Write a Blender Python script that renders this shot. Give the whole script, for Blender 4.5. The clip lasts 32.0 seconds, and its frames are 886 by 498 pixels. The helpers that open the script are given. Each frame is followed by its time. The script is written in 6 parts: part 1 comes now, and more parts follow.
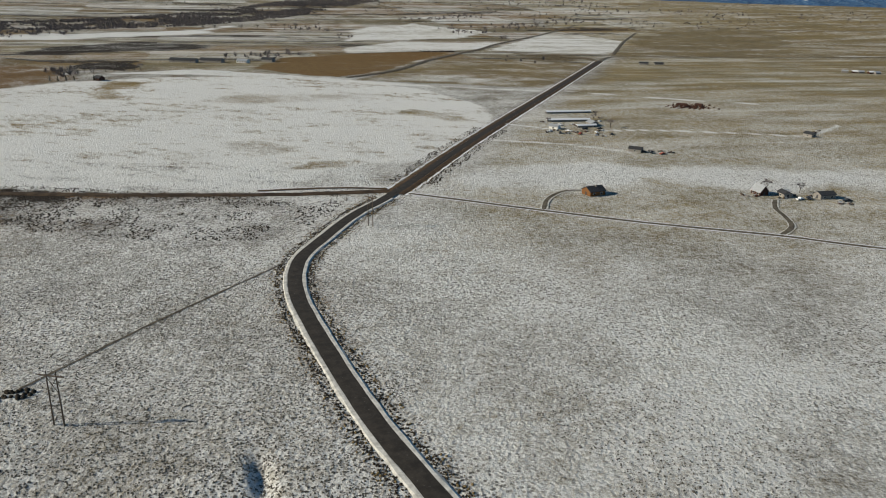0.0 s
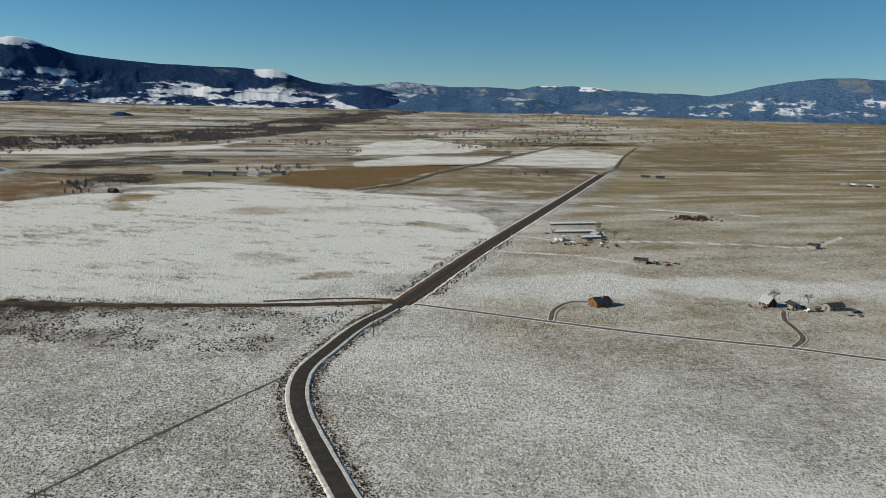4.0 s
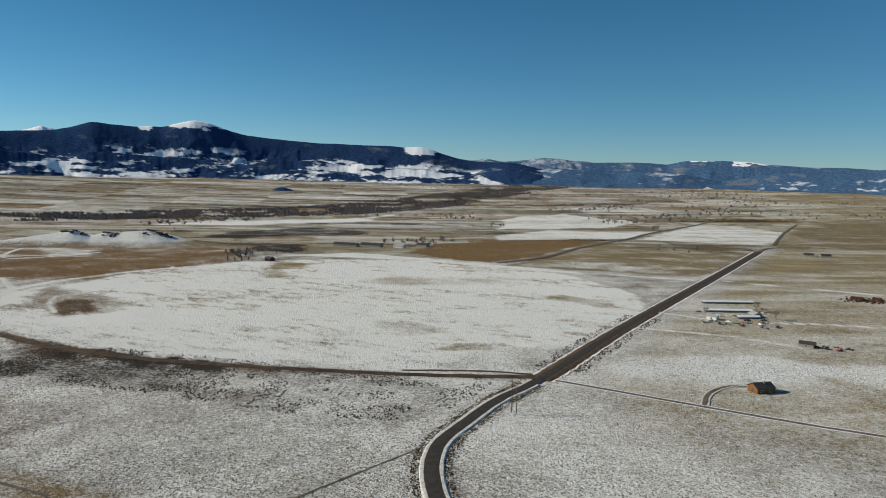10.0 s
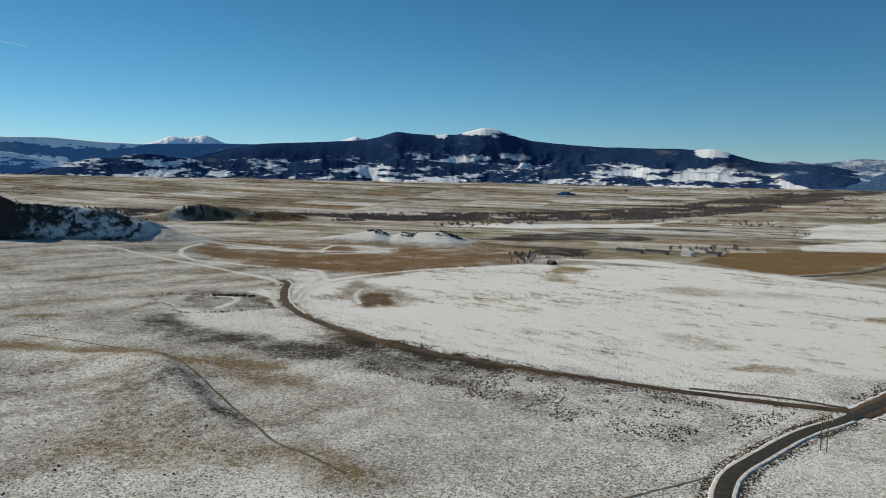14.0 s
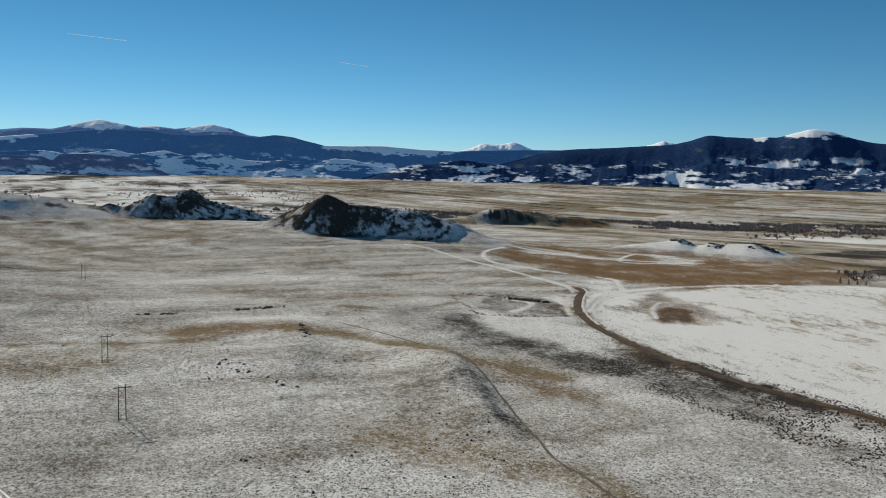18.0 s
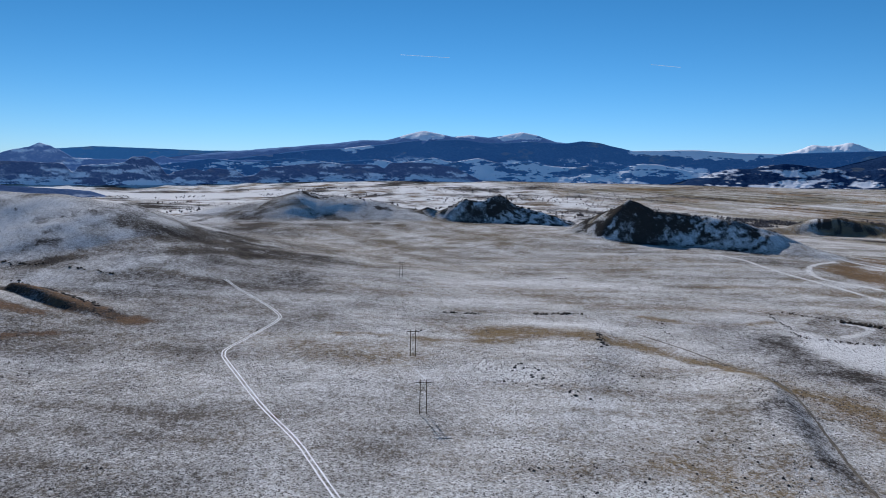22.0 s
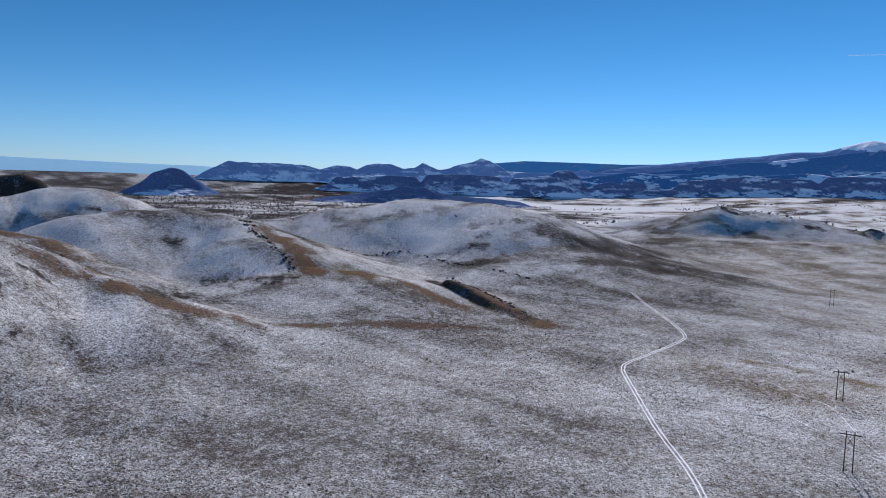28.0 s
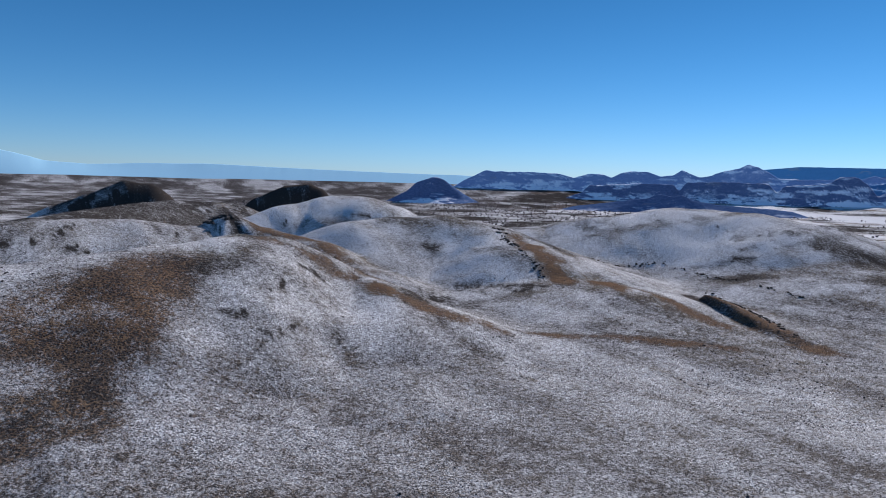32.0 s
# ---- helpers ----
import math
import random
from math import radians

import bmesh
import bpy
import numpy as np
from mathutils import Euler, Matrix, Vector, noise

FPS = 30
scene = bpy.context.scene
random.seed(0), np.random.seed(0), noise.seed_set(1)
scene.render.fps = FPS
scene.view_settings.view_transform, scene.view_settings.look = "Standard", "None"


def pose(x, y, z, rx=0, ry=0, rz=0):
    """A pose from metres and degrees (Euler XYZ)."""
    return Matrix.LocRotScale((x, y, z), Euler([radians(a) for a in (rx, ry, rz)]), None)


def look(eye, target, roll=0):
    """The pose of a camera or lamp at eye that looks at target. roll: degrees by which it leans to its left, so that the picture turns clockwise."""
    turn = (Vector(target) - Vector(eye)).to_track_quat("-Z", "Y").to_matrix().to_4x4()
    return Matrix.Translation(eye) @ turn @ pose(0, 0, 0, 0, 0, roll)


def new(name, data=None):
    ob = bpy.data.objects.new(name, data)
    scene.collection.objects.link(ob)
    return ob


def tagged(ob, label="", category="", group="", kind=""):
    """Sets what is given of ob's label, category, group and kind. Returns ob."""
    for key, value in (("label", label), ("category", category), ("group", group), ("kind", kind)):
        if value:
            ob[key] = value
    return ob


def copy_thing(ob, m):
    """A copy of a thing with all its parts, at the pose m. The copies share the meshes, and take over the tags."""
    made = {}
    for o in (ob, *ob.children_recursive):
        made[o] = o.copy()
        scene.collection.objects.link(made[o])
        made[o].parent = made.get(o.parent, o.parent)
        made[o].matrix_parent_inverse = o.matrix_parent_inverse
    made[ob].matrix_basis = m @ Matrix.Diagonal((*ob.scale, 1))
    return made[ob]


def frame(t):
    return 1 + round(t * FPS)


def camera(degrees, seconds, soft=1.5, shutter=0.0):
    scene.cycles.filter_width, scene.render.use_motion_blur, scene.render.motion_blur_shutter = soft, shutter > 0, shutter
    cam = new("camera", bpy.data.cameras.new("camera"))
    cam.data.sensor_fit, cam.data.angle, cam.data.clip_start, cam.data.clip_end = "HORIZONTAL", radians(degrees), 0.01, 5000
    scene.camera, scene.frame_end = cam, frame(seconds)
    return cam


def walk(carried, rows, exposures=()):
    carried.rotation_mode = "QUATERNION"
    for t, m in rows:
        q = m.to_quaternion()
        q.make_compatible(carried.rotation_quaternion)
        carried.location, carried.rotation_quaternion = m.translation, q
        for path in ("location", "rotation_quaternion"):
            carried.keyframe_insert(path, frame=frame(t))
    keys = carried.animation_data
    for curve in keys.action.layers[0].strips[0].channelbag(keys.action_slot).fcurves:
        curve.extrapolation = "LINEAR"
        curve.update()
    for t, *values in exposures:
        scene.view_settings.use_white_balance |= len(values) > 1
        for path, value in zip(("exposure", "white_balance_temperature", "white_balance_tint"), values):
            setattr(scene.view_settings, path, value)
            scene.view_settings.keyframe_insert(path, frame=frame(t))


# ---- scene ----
cam = camera(61.8, 32.0, soft=0.95)
# seconds, place in metres, yaw (left is plus), pitch, roll
PATH = [
    (0.0, -0.00, -0.00, 110.00, 0.00, -19.39, -1.48),
    (1.0, -0.16, 0.14, 109.86, 0.17, -17.27, -1.59),
    (2.0, -0.13, 0.57, 109.90, 0.36, -15.15, -1.55),
    (3.0, -0.15, 1.35, 110.06, 0.53, -13.03, -1.51),
    (3.5, -0.23, 1.52, 110.03, 0.61, -11.96, -1.47),
    (5.5, 0.17, 2.38, 110.20, 0.97, -7.82, -1.42),
    (6.0, 0.15, 2.49, 110.08, 1.22, -6.77, -1.43),
    (7.0, -0.03, 3.17, 109.52, 2.24, -5.44, -1.35),
    (8.0, -0.34, 4.65, 109.02, 4.40, -5.46, -1.35),
    (9.0, -0.87, 7.50, 108.00, 7.66, -5.43, -1.27),
    (10.0, -0.88, 9.26, 107.15, 11.82, -5.40, -1.26),
    (11.0, -1.97, 11.22, 106.62, 16.75, -5.41, -1.37),
    (12.0, -3.94, 12.49, 106.53, 22.21, -5.46, -1.27),
    (13.0, -4.67, 14.19, 106.83, 27.79, -5.47, -1.23),
    (14.0, -5.39, 16.73, 106.80, 33.42, -5.50, -1.08),
    (14.5, -5.52, 17.40, 107.18, 36.28, -5.47, -1.38),
    (16.5, -9.25, 26.09, 107.97, 47.87, -5.58, -1.43),
    (17.0, -9.72, 26.82, 107.94, 50.74, -5.56, -1.38),
    (18.0, -12.46, 30.14, 107.69, 56.54, -5.56, -1.34),
    (19.0, -15.41, 32.80, 107.49, 62.55, -5.56, -1.25),
    (20.0, -18.03, 34.31, 107.50, 68.20, -5.62, -1.31),
    (21.0, -21.14, 35.87, 107.17, 74.05, -5.61, -1.21),
    (22.0, -23.80, 37.09, 107.06, 79.81, -5.60, -1.09),
    (23.0, -25.83, 38.07, 106.87, 85.26, -5.53, -1.33),
    (24.0, -27.89, 39.37, 106.62, 90.70, -5.46, -1.56),
    (25.0, -29.06, 39.70, 106.40, 95.87, -5.37, -1.65),
    (25.5, -29.54, 40.02, 106.27, 98.44, -5.35, -1.65),
    (27.5, -33.43, 39.95, 106.17, 108.60, -5.29, -1.68),
    (28.0, -34.20, 39.84, 106.18, 111.16, -5.29, -1.69),
    (29.0, -36.28, 38.69, 106.17, 116.00, -5.26, -1.60),
    (30.0, -37.95, 38.07, 106.17, 120.74, -5.23, -1.36),
    (31.0, -38.77, 37.84, 106.34, 125.55, -5.22, -1.39),
    (32.0, -39.96, 37.64, 106.29, 130.56, -5.17, -1.44),
]
# the picture turns bluer and a little brighter as the camera turns towards the sun
EXPOSURE = [(0.0, -0.06, 7200, 5), (3.5, -0.02, 7150, 5), (6.0, 0.04, 7100, 5), (12.0, 0.07, 7100, 5), (17.0, 0.14, 7150, 7), (19.0, 0.14, 7050, 6), (20.3, 0.14, 6550, 9), (21.5, 0.14, 6000, 13), (23.0, 0.16, 5950, 17), (26.0, 0.20, 5950, 19), (32.0, 0.24, 5950, 19)]
walk(cam, [(t, pose(x, y, z, 0, 0, yaw) @ pose(0, 0, 0, 90 + pitch, 0, 0) @ pose(0, 0, 0, 0, 0, -roll)) for t, x, y, z, yaw, pitch, roll in PATH], EXPOSURE)

# ---- light ----
SUN_AZ, SUN_EL = 97.0, 25.0
world = bpy.data.worlds.new("sky")
scene.world = world
world.use_nodes = True
wn = world.node_tree
sky = wn.nodes.new("ShaderNodeTexSky")
sky.sky_type = "NISHITA"
sky.sun_disc = False
sky.sun_elevation = radians(SUN_EL)
sky.sun_rotation = radians(SUN_AZ)
sky.altitude = 2200
sky.air_density, sky.dust_density, sky.ozone_density = 0.85, 1.2, 5.0
deep = wn.nodes.new("ShaderNodeHueSaturation")
deep.inputs["Hue"].default_value = 0.488
deep.inputs["Saturation"].default_value = 1.17
wn.links.new(sky.outputs[0], deep.inputs["Color"])
wn.links.new(deep.outputs[0], wn.nodes["Background"].inputs[0])
wn.nodes["Background"].inputs[1].default_value = 0.084
lamp = bpy.data.lights.new("sun", "SUN")
lamp.energy, lamp.angle, lamp.color = 5.0, radians(0.5), (1.0, 0.945, 0.865)
sun = new("sun", lamp)
sun.matrix_world = look((-2000 * math.sin(radians(SUN_AZ)), 2000 * math.cos(radians(SUN_AZ)), 2000 * math.tan(radians(SUN_EL))), (0, 0, 0))


# ---- noise and shapes in numpy ----
def lattice(i, j, seed):
    h = (i.astype(np.int64) * 374761393 + j.astype(np.int64) * 668265263 + seed * 1442695041) & 0x7FFFFFFF
    h = ((h ^ (h >> 13)) * 1274126177) & 0x7FFFFFFF
    return ((h ^ (h >> 16)) & 0xFFFF) / 65535.0


def value_noise(x, y, seed=0):
    i, j = np.floor(x), np.floor(y)
    u, v = x - i, y - j
    u, v = u * u * (3 - 2 * u), v * v * (3 - 2 * v)
    a, b = lattice(i, j, seed), lattice(i + 1, j, seed)
    c, d = lattice(i, j + 1, seed), lattice(i + 1, j + 1, seed)
    return (a * (1 - u) + b * u) * (1 - v) + (c * (1 - u) + d * u) * v


def fbm(x, y, size, octaves=4, seed=0, gain=0.5):
    total, amp, norm = 0.0, 1.0, 0.0
    for k in range(octaves):
        f = 2 ** k / size
        x, y = 0.8 * x - 0.6 * y, 0.6 * x + 0.8 * y
        total = total + amp * value_noise(x * f + 17.3 * k, y * f - 9.1 * k, seed + k)
        norm += amp
        amp *= gain
    return total / norm


def ridged(x, y, size, octaves=4, seed=0, gain=0.5):
    total, amp, norm = 0.0, 1.0, 0.0
    for k in range(octaves):
        f = 2 ** k / size
        x, y = 0.8 * x - 0.6 * y, 0.6 * x + 0.8 * y
        total = total + amp * (1 - np.abs(2 * value_noise(x * f + 31.7 * k, y * f + 5.3 * k, seed + k) - 1))
        norm += amp
        amp *= gain
    return total / norm


def smooth(a, b, x):
    t = np.clip((x - a) / (b - a), 0, 1)
    return t * t * (3 - 2 * t)


def along(points, x, y):
    """Distance to a polyline, the signed side (left is plus), and the third value of its points at the foot."""
    best = np.full(np.shape(x), 1e9)
    side, third = np.zeros(np.shape(x)), np.zeros(np.shape(x))
    for p, q in zip(points, points[1:]):
        dx, dy = q[0] - p[0], q[1] - p[1]
        k = np.clip(((x - p[0]) * dx + (y - p[1]) * dy) / (dx * dx + dy * dy), 0, 1)
        d = np.hypot(x - p[0] - k * dx, y - p[1] - k * dy)
        m = d < best
        best = np.where(m, d, best)
        side = np.where(m, np.sign(dx * (y - p[1]) - dy * (x - p[0])), side)
        if len(p) > 2:
            third = np.where(m, p[2] + k * (q[2] - p[2]), third)
    return best, side, third


def inside(poly, x, y):
    res = np.zeros(np.shape(x), bool)
    for (ax, ay), (bx, by) in zip(poly, poly[1:] + poly[:1]):
        cond = ((ay > y) != (by > y)) & (x < (bx - ax) * (y - ay) / ((by - ay) or 1e-9) + ax)
        res ^= cond
    return res


def curve_points(points, step):
    """A smooth line through the points, in steps."""
    out = []
    pts = [points[0]] + list(points) + [points[-1]]
    for a, b, c, d in zip(pts, pts[1:], pts[2:], pts[3:]):
        n = max(1, int(math.dist(b[:2], c[:2]) / step))
        for k in range(n):
            t = k / n
            out.append(tuple(0.5 * (2 * b[i] + (c[i] - a[i]) * t + (2 * a[i] - 5 * b[i] + 4 * c[i] - d[i]) * t * t
                                    + (3 * b[i] - a[i] - 3 * c[i] + d[i]) * t ** 3) for i in range(len(b))))
    out.append(tuple(points[-1]))
    return out


# ---- the plan ----
ROAD = curve_points([(60, 40), (22, 105), (0, 141), (-21, 179), (-42, 225), (-53, 252), (-59, 276), (-60, 298), (-55, 322), (-45, 362), (-25, 415), (27, 586), (140, 930), (256, 1288)], 6)
LANE = curve_points([(-24, 413), (-38, 408), (-80, 398), (-130, 391), (-198, 385), (-262, 385), (-322, 394), (-393, 420), (-448, 453), (-497, 498), (-525, 530), (-548, 545)], 6)
DRIVEWAY = curve_points([(-20, 405), (53, 378), (110, 358), (165, 344), (200, 331), (330, 288), (520, 226)], 8)
TRACK = curve_points([(-130, 80), (-264, 45), (-318, 31), (-367, 14), (-447, -9), (-465, -13), (-482, -12), (-524, 2), (-562, 14), (-580, 14), (-614, 4), (-662, -17), (-708, -39)], 5)
RIVER = curve_points([(-2100, 900), (-1700, 1150), (-1330, 1390), (-1120, 1660), (-970, 1850), (-800, 2060), (-600, 2560), (-450, 3250), (-300, 3900)], 40)
PIVOT = (-222.0, 676.0, 264.0)

# ridges: crest (x, y, height above the plain), half width to the left and to the right of its run, cragginess
RIDGES = []


def ridge(crest, left, right, rough=0.2):
    RIDGES.append((crest, left, right, rough))


# the broad apron from which the western hills stand up
ridge([(-1500, -160, 20), (-1450, 130, 22), (-1330, 400, 22), (-1150, 470, 24), (-1010, 560, 16), (-900, 640, 8), (-780, 720, 2)], 300, 300, 0.05)
# the pyramid hill and its long shoulder
ridge([(-1155, 455, 25), (-1132, 474, 46), (-1104, 501, 67), (-1088, 513, 78), (-1076, 526, 72), (-1064, 540, 60), (-1043, 571, 60), (-1022, 600, 56), (-991, 632, 55), (-960, 654, 44), (-924, 671, 27), (-889, 677, 13), (-859, 683, 8)], 130, 70, 1.0)
# hill with a crag behind it
ridge([(-1479, 251, 35), (-1475, 266, 46), (-1461, 299, 36), (-1454, 309, 47), (-1444, 333, 60), (-1431, 367, 61), (-1423, 401, 76), (-1412, 424, 56), (-1387, 470, 43), (-1373, 499, 33), (-1355, 518, 18)], 130, 74, 1.0)
# broad hill to its south
ridge([(-1569, -114, 43), (-1568, -62, 53), (-1564, -26, 58), (-1560, 6, 69), (-1555, 24, 74), (-1550, 43, 65), (-1545, 75, 65), (-1533, 113, 61), (-1520, 161, 56), (-1494, 217, 43), (-1465, 274, 29)], 150, 170, 0.3)
# flat dark mesa beyond the pyramid
ridge([(-1454, 1011, 1), (-1448, 1038, 12), (-1434, 1092, 33), (-1410, 1123, 38), (-1385, 1153, 32), (-1352, 1193, 25), (-1310, 1240, 19), (-1277, 1275, 18), (-1271, 1280, 4)], 110, 44, 0.9)
# low white knolls by the far field
ridge([(-829, 897, 1), (-800, 924, 11), (-776, 944, 16), (-753, 957, 21), (-737, 963, 15), (-726, 966, 11), (-711, 977, 17), (-697, 982, 16), (-683, 992, 19), (-663, 1000, 21), (-654, 1006, 21), (-641, 1009, 13), (-629, 1010, 3)], 80, 52, 0.6)
# the big smooth hill
ridge([(-880, -500, 50), (-925, -431, 66), (-972, -364, 79), (-985, -285, 75), (-955, -212, 66), (-868, -140, 36), (-820, -90, 8)], 240, 215, 0.1)
ridge([(-985, -285, 70), (-920, -262, 46), (-850, -235, 22), (-800, -215, 4)], 70, 70, 0.15)
# the smooth dome with the dark ledge
ridge([(-470, -505, 40), (-514, -503, 50), (-555, -500, 64), (-593, -490, 69), (-635, -465, 73), (-650, -439, 68), (-645, -413, 61), (-621, -368, 50), (-565, -299, 28), (-545, -235, 6)], 165, 165, 0.1)
# the knob and the brown saddle below it
ridge([(-200, -575, 66), (-261, -562, 67), (-298, -558, 66), (-336, -551, 67), (-377, -540, 62), (-405, -535, 62), (-422, -536, 71), (-440, -522, 62), (-447, -460, 52), (-452, -395, 34), (-470, -330, 14)], 105, 105, 0.1)
# the near hill: its crest runs down to the right
ridge([(-60, -372, 56), (-140, -362, 58), (-214, -366, 60), (-241, -370, 60), (-281, -377, 62), (-316, -378, 64), (-342, -366, 62), (-352, -352, 54), (-368, -325, 42), (-380, -307, 31), (-393, -279, 18), (-403, -259, 12), (-420, -233, 8), (-450, -200, 2)], 92, 128, 0.12)
# hills behind
ridge([(-526, -671, 58), (-587, -663, 75), (-628, -642, 87), (-646, -613, 86), (-657, -588, 77), (-670, -546, 58)], 150, 150, 0.1)
ridge([(-730, -1012, 40), (-765, -985, 72), (-800, -955, 93), (-829, -930, 100), (-842, -919, 92), (-852, -910, 40)], 60, 60, 0.2)
ridge([(-560, -1262, 50), (-610, -1240, 70), (-660, -1216, 94), (-690, -1202, 90), (-730, -1184, 56), (-790, -1150, 36)], 90, 90, 0.4)
ridge([(-340, -760, 58), (-420, -800, 62), (-500, -860, 70), (-565, -900, 74), (-640, -890, 66)], 150, 130, 0.2)
# hummock at the foot of the near hill
ridge([(-262, -184, 2), (-282, -196, 6), (-302, -214, 8), (-322, -244, 7), (-340, -268, 5)], 54, 34, 0.2)
# low rock ledge in the plain and the bank of the swale
ridge([(-668, -210, 6), (-650, -195, 16), (-630, -176, 16), (-608, -150, 13), (-588, -124, 9), (-572, -98, 2)], 44, 10, 0.2)
ridge([(-486, 226, 4), (-450, 214, 3), (-400, 190, 3), (-330, 150, 1)], 14, 60, 0.2)
ridge([(-372, 272, 4), (-318, 248, 5), (-272, 226, 4), (-240, 214, 1)], 12, 40, 0.2)


# low spurs: (x, y, how far they stand out), half width
SWELLS = [
    ([(-312, -372, 1), (-297, -328, 10), (-272, -280, 10), (-252, -242, 5), (-244, -222, 0)], 34),
    ([(-226, -350, 1), (-221, -318, 7), (-204, -270, 8), (-190, -235, 2)], 30),
    ([(-330, -355, 0), (-345, -320, -6), (-335, -285, -6), (-325, -262, 0)], 26),
    ([(-640, -440, 0), (-600, -400, 2), (-560, -360, 2), (-530, -320, 0)], 44),
    ([(-560, -490, 0), (-545, -440, -2.5), (-530, -390, -2.5), (-520, -350, 0)], 40),
    ([(-940, -340, 0), (-900, -300, 3.5), (-850, -270, 4), (-800, -240, 0)], 50),
    ([(-930, -230, 0), (-890, -200, 3.5), (-850, -170, 3), (-810, -140, 0)], 46),
    ([(-900, -420, 0), (-850, -370, 3.5), (-800, -330, 0)], 50),
]


def far_rise(r, az):
    """The land climbs towards the mountains: early in the north and west, only far out over the plain of the south-west."""
    north = 1 - np.exp(-0.467 * np.clip((r - 2000) / 1000, 0, 3) ** 1.5)
    south = np.clip((r - 2000) / 2880, 0, 1) ** 3
    k = smooth(82, 104, az)
    return 110 * (north * (1 - k) + south * k)


def bearing(x, y):
    """Degrees to the left of north as the path's start sees it, from -60 to 300."""
    return (np.degrees(np.arctan2(-x - 20, y - 20)) + 60) % 360 - 60


def height(x, y):
    z = np.zeros(np.shape(x))
    wx, wy = 26 * (fbm(x, y, 130, 3, 5) - 0.5), 26 * (fbm(x, y, 130, 3, 8) - 0.5)
    crag = np.zeros(np.shape(x))
    r = np.hypot(x, y)
    south = smooth(240, -500, y) * smooth(60, -250, x) * smooth(2600, 1200, r)
    for pts, wl, wr, rough in RIDGES:
        big = min(wl, wr) > 33
        reach = 1.9 * max(wl, wr) + 40
        px, py = [p[0] for p in pts], [p[1] for p in pts]
        near = (x > min(px) - reach) & (x < max(px) + reach) & (y > min(py) - reach) & (y < max(py) + reach)
        if not near.any():
            continue
        shift = 1.0 if big else 0.25
        X, Y, Z, C = x[near] + shift * wx[near], y[near] + shift * wy[near], z[near], crag[near]
        G = np.zeros(X.shape)
        for p, q in zip(pts, pts[1:]):
            dx, dy = q[0] - p[0], q[1] - p[1]
            k = np.clip(((X - p[0]) * dx + (Y - p[1]) * dy) / (dx * dx + dy * dy), 0, 1)
            ex, ey = X - p[0] - k * dx, Y - p[1] - k * dy
            d = np.hypot(ex, ey)
            w = wr + (wl - wr) * (0.5 + 0.5 * (dx * ey - dy * ex) / (math.hypot(dx, dy) * d + 1e-6))
            d = d / w
            if rough > 0.5:
                g = 0.75 * np.clip(1 - 0.82 * d, 0, 1) ** 1.35 + 0.25 * np.exp(-2.2 * d ** 2)
            else:
                g = np.exp(-1.6 * d ** 1.75)
            G = np.maximum(G, g * (p[2] + k * (q[2] - p[2])))
        # neighbouring hills melt into each other
        soft = 7.0
        m = np.clip(0.5 + 0.5 * (G - Z) / soft, 0, 1)
        C = np.where(G > Z, rough * np.minimum(G, 60) / 60, C)
        z[near] = np.where(np.minimum(G, Z) > 2, Z * (1 - m) + G * m + soft * 0.5 * m * (1 - m), np.maximum(G, Z))
        crag[near] = C
    west = smooth(-100, -260, x) * smooth(2600, 1500, r) * smooth(420, 150, y)
    z += west * (2.5 + 6 * np.clip(z / 30, 0, 1)) * (fbm(x, y, 110, 3, 24) - 0.5)
    z += south * 7 * (fbm(x, y, 260, 3, 21) - 0.3) + south * 0.9 * (ridged(x, y, 70, 3, 23) - 0.5)
    z += crag * 3 * (ridged(x, y, 30, 4, 34, 0.6) - 0.6)
    z += crag * 9 * (ridged(x, y, 85, 5, 33, 0.55) - 0.62) + 0.35 * (fbm(x, y, 40, 3, 36) - 0.5)
    z += np.clip(z / 25, 0, 1) * smooth(1500, 900, r) * 1.3 * (ridged(x, y, 36, 4, 39) - 0.55)
    # low spurs and hollows on the hills' flanks
    for line, wide in SWELLS:
        reach = 2.5 * wide
        near = (x > min(p[0] for p in line) - reach) & (x < max(p[0] for p in line) + reach) & (y > min(p[1] for p in line) - reach) & (y < max(p[1] for p in line) + reach)
        if near.any():
            d, _, tall = along(line, x[near] + 0.5 * wx[near], y[near] + 0.5 * wy[near])
            z[near] += tall * np.exp(-(d / wide) ** 2)
    # the gullied bank by the first pole
    z -= 2.2 * np.exp(-(((x + 41) * 0.9 + (y - 146) * 0.3) / 2.6) ** 2 - ((y - 147) / 9) ** 2)
    z -= smooth(150, 128, y) * smooth(-30, -50, x) * smooth(-150, -110, x) * 5 * ridged(x, y, 22, 3, 37)
    z += far_rise(r, bearing(x, y)) + smooth(2200, 3400, r) * 9 * (fbm(x, y, 500, 4, 41) - 0.5)
    return z


def ground_z(x, y):
    return float(height(np.array([x], float), np.array([y], float))[0])


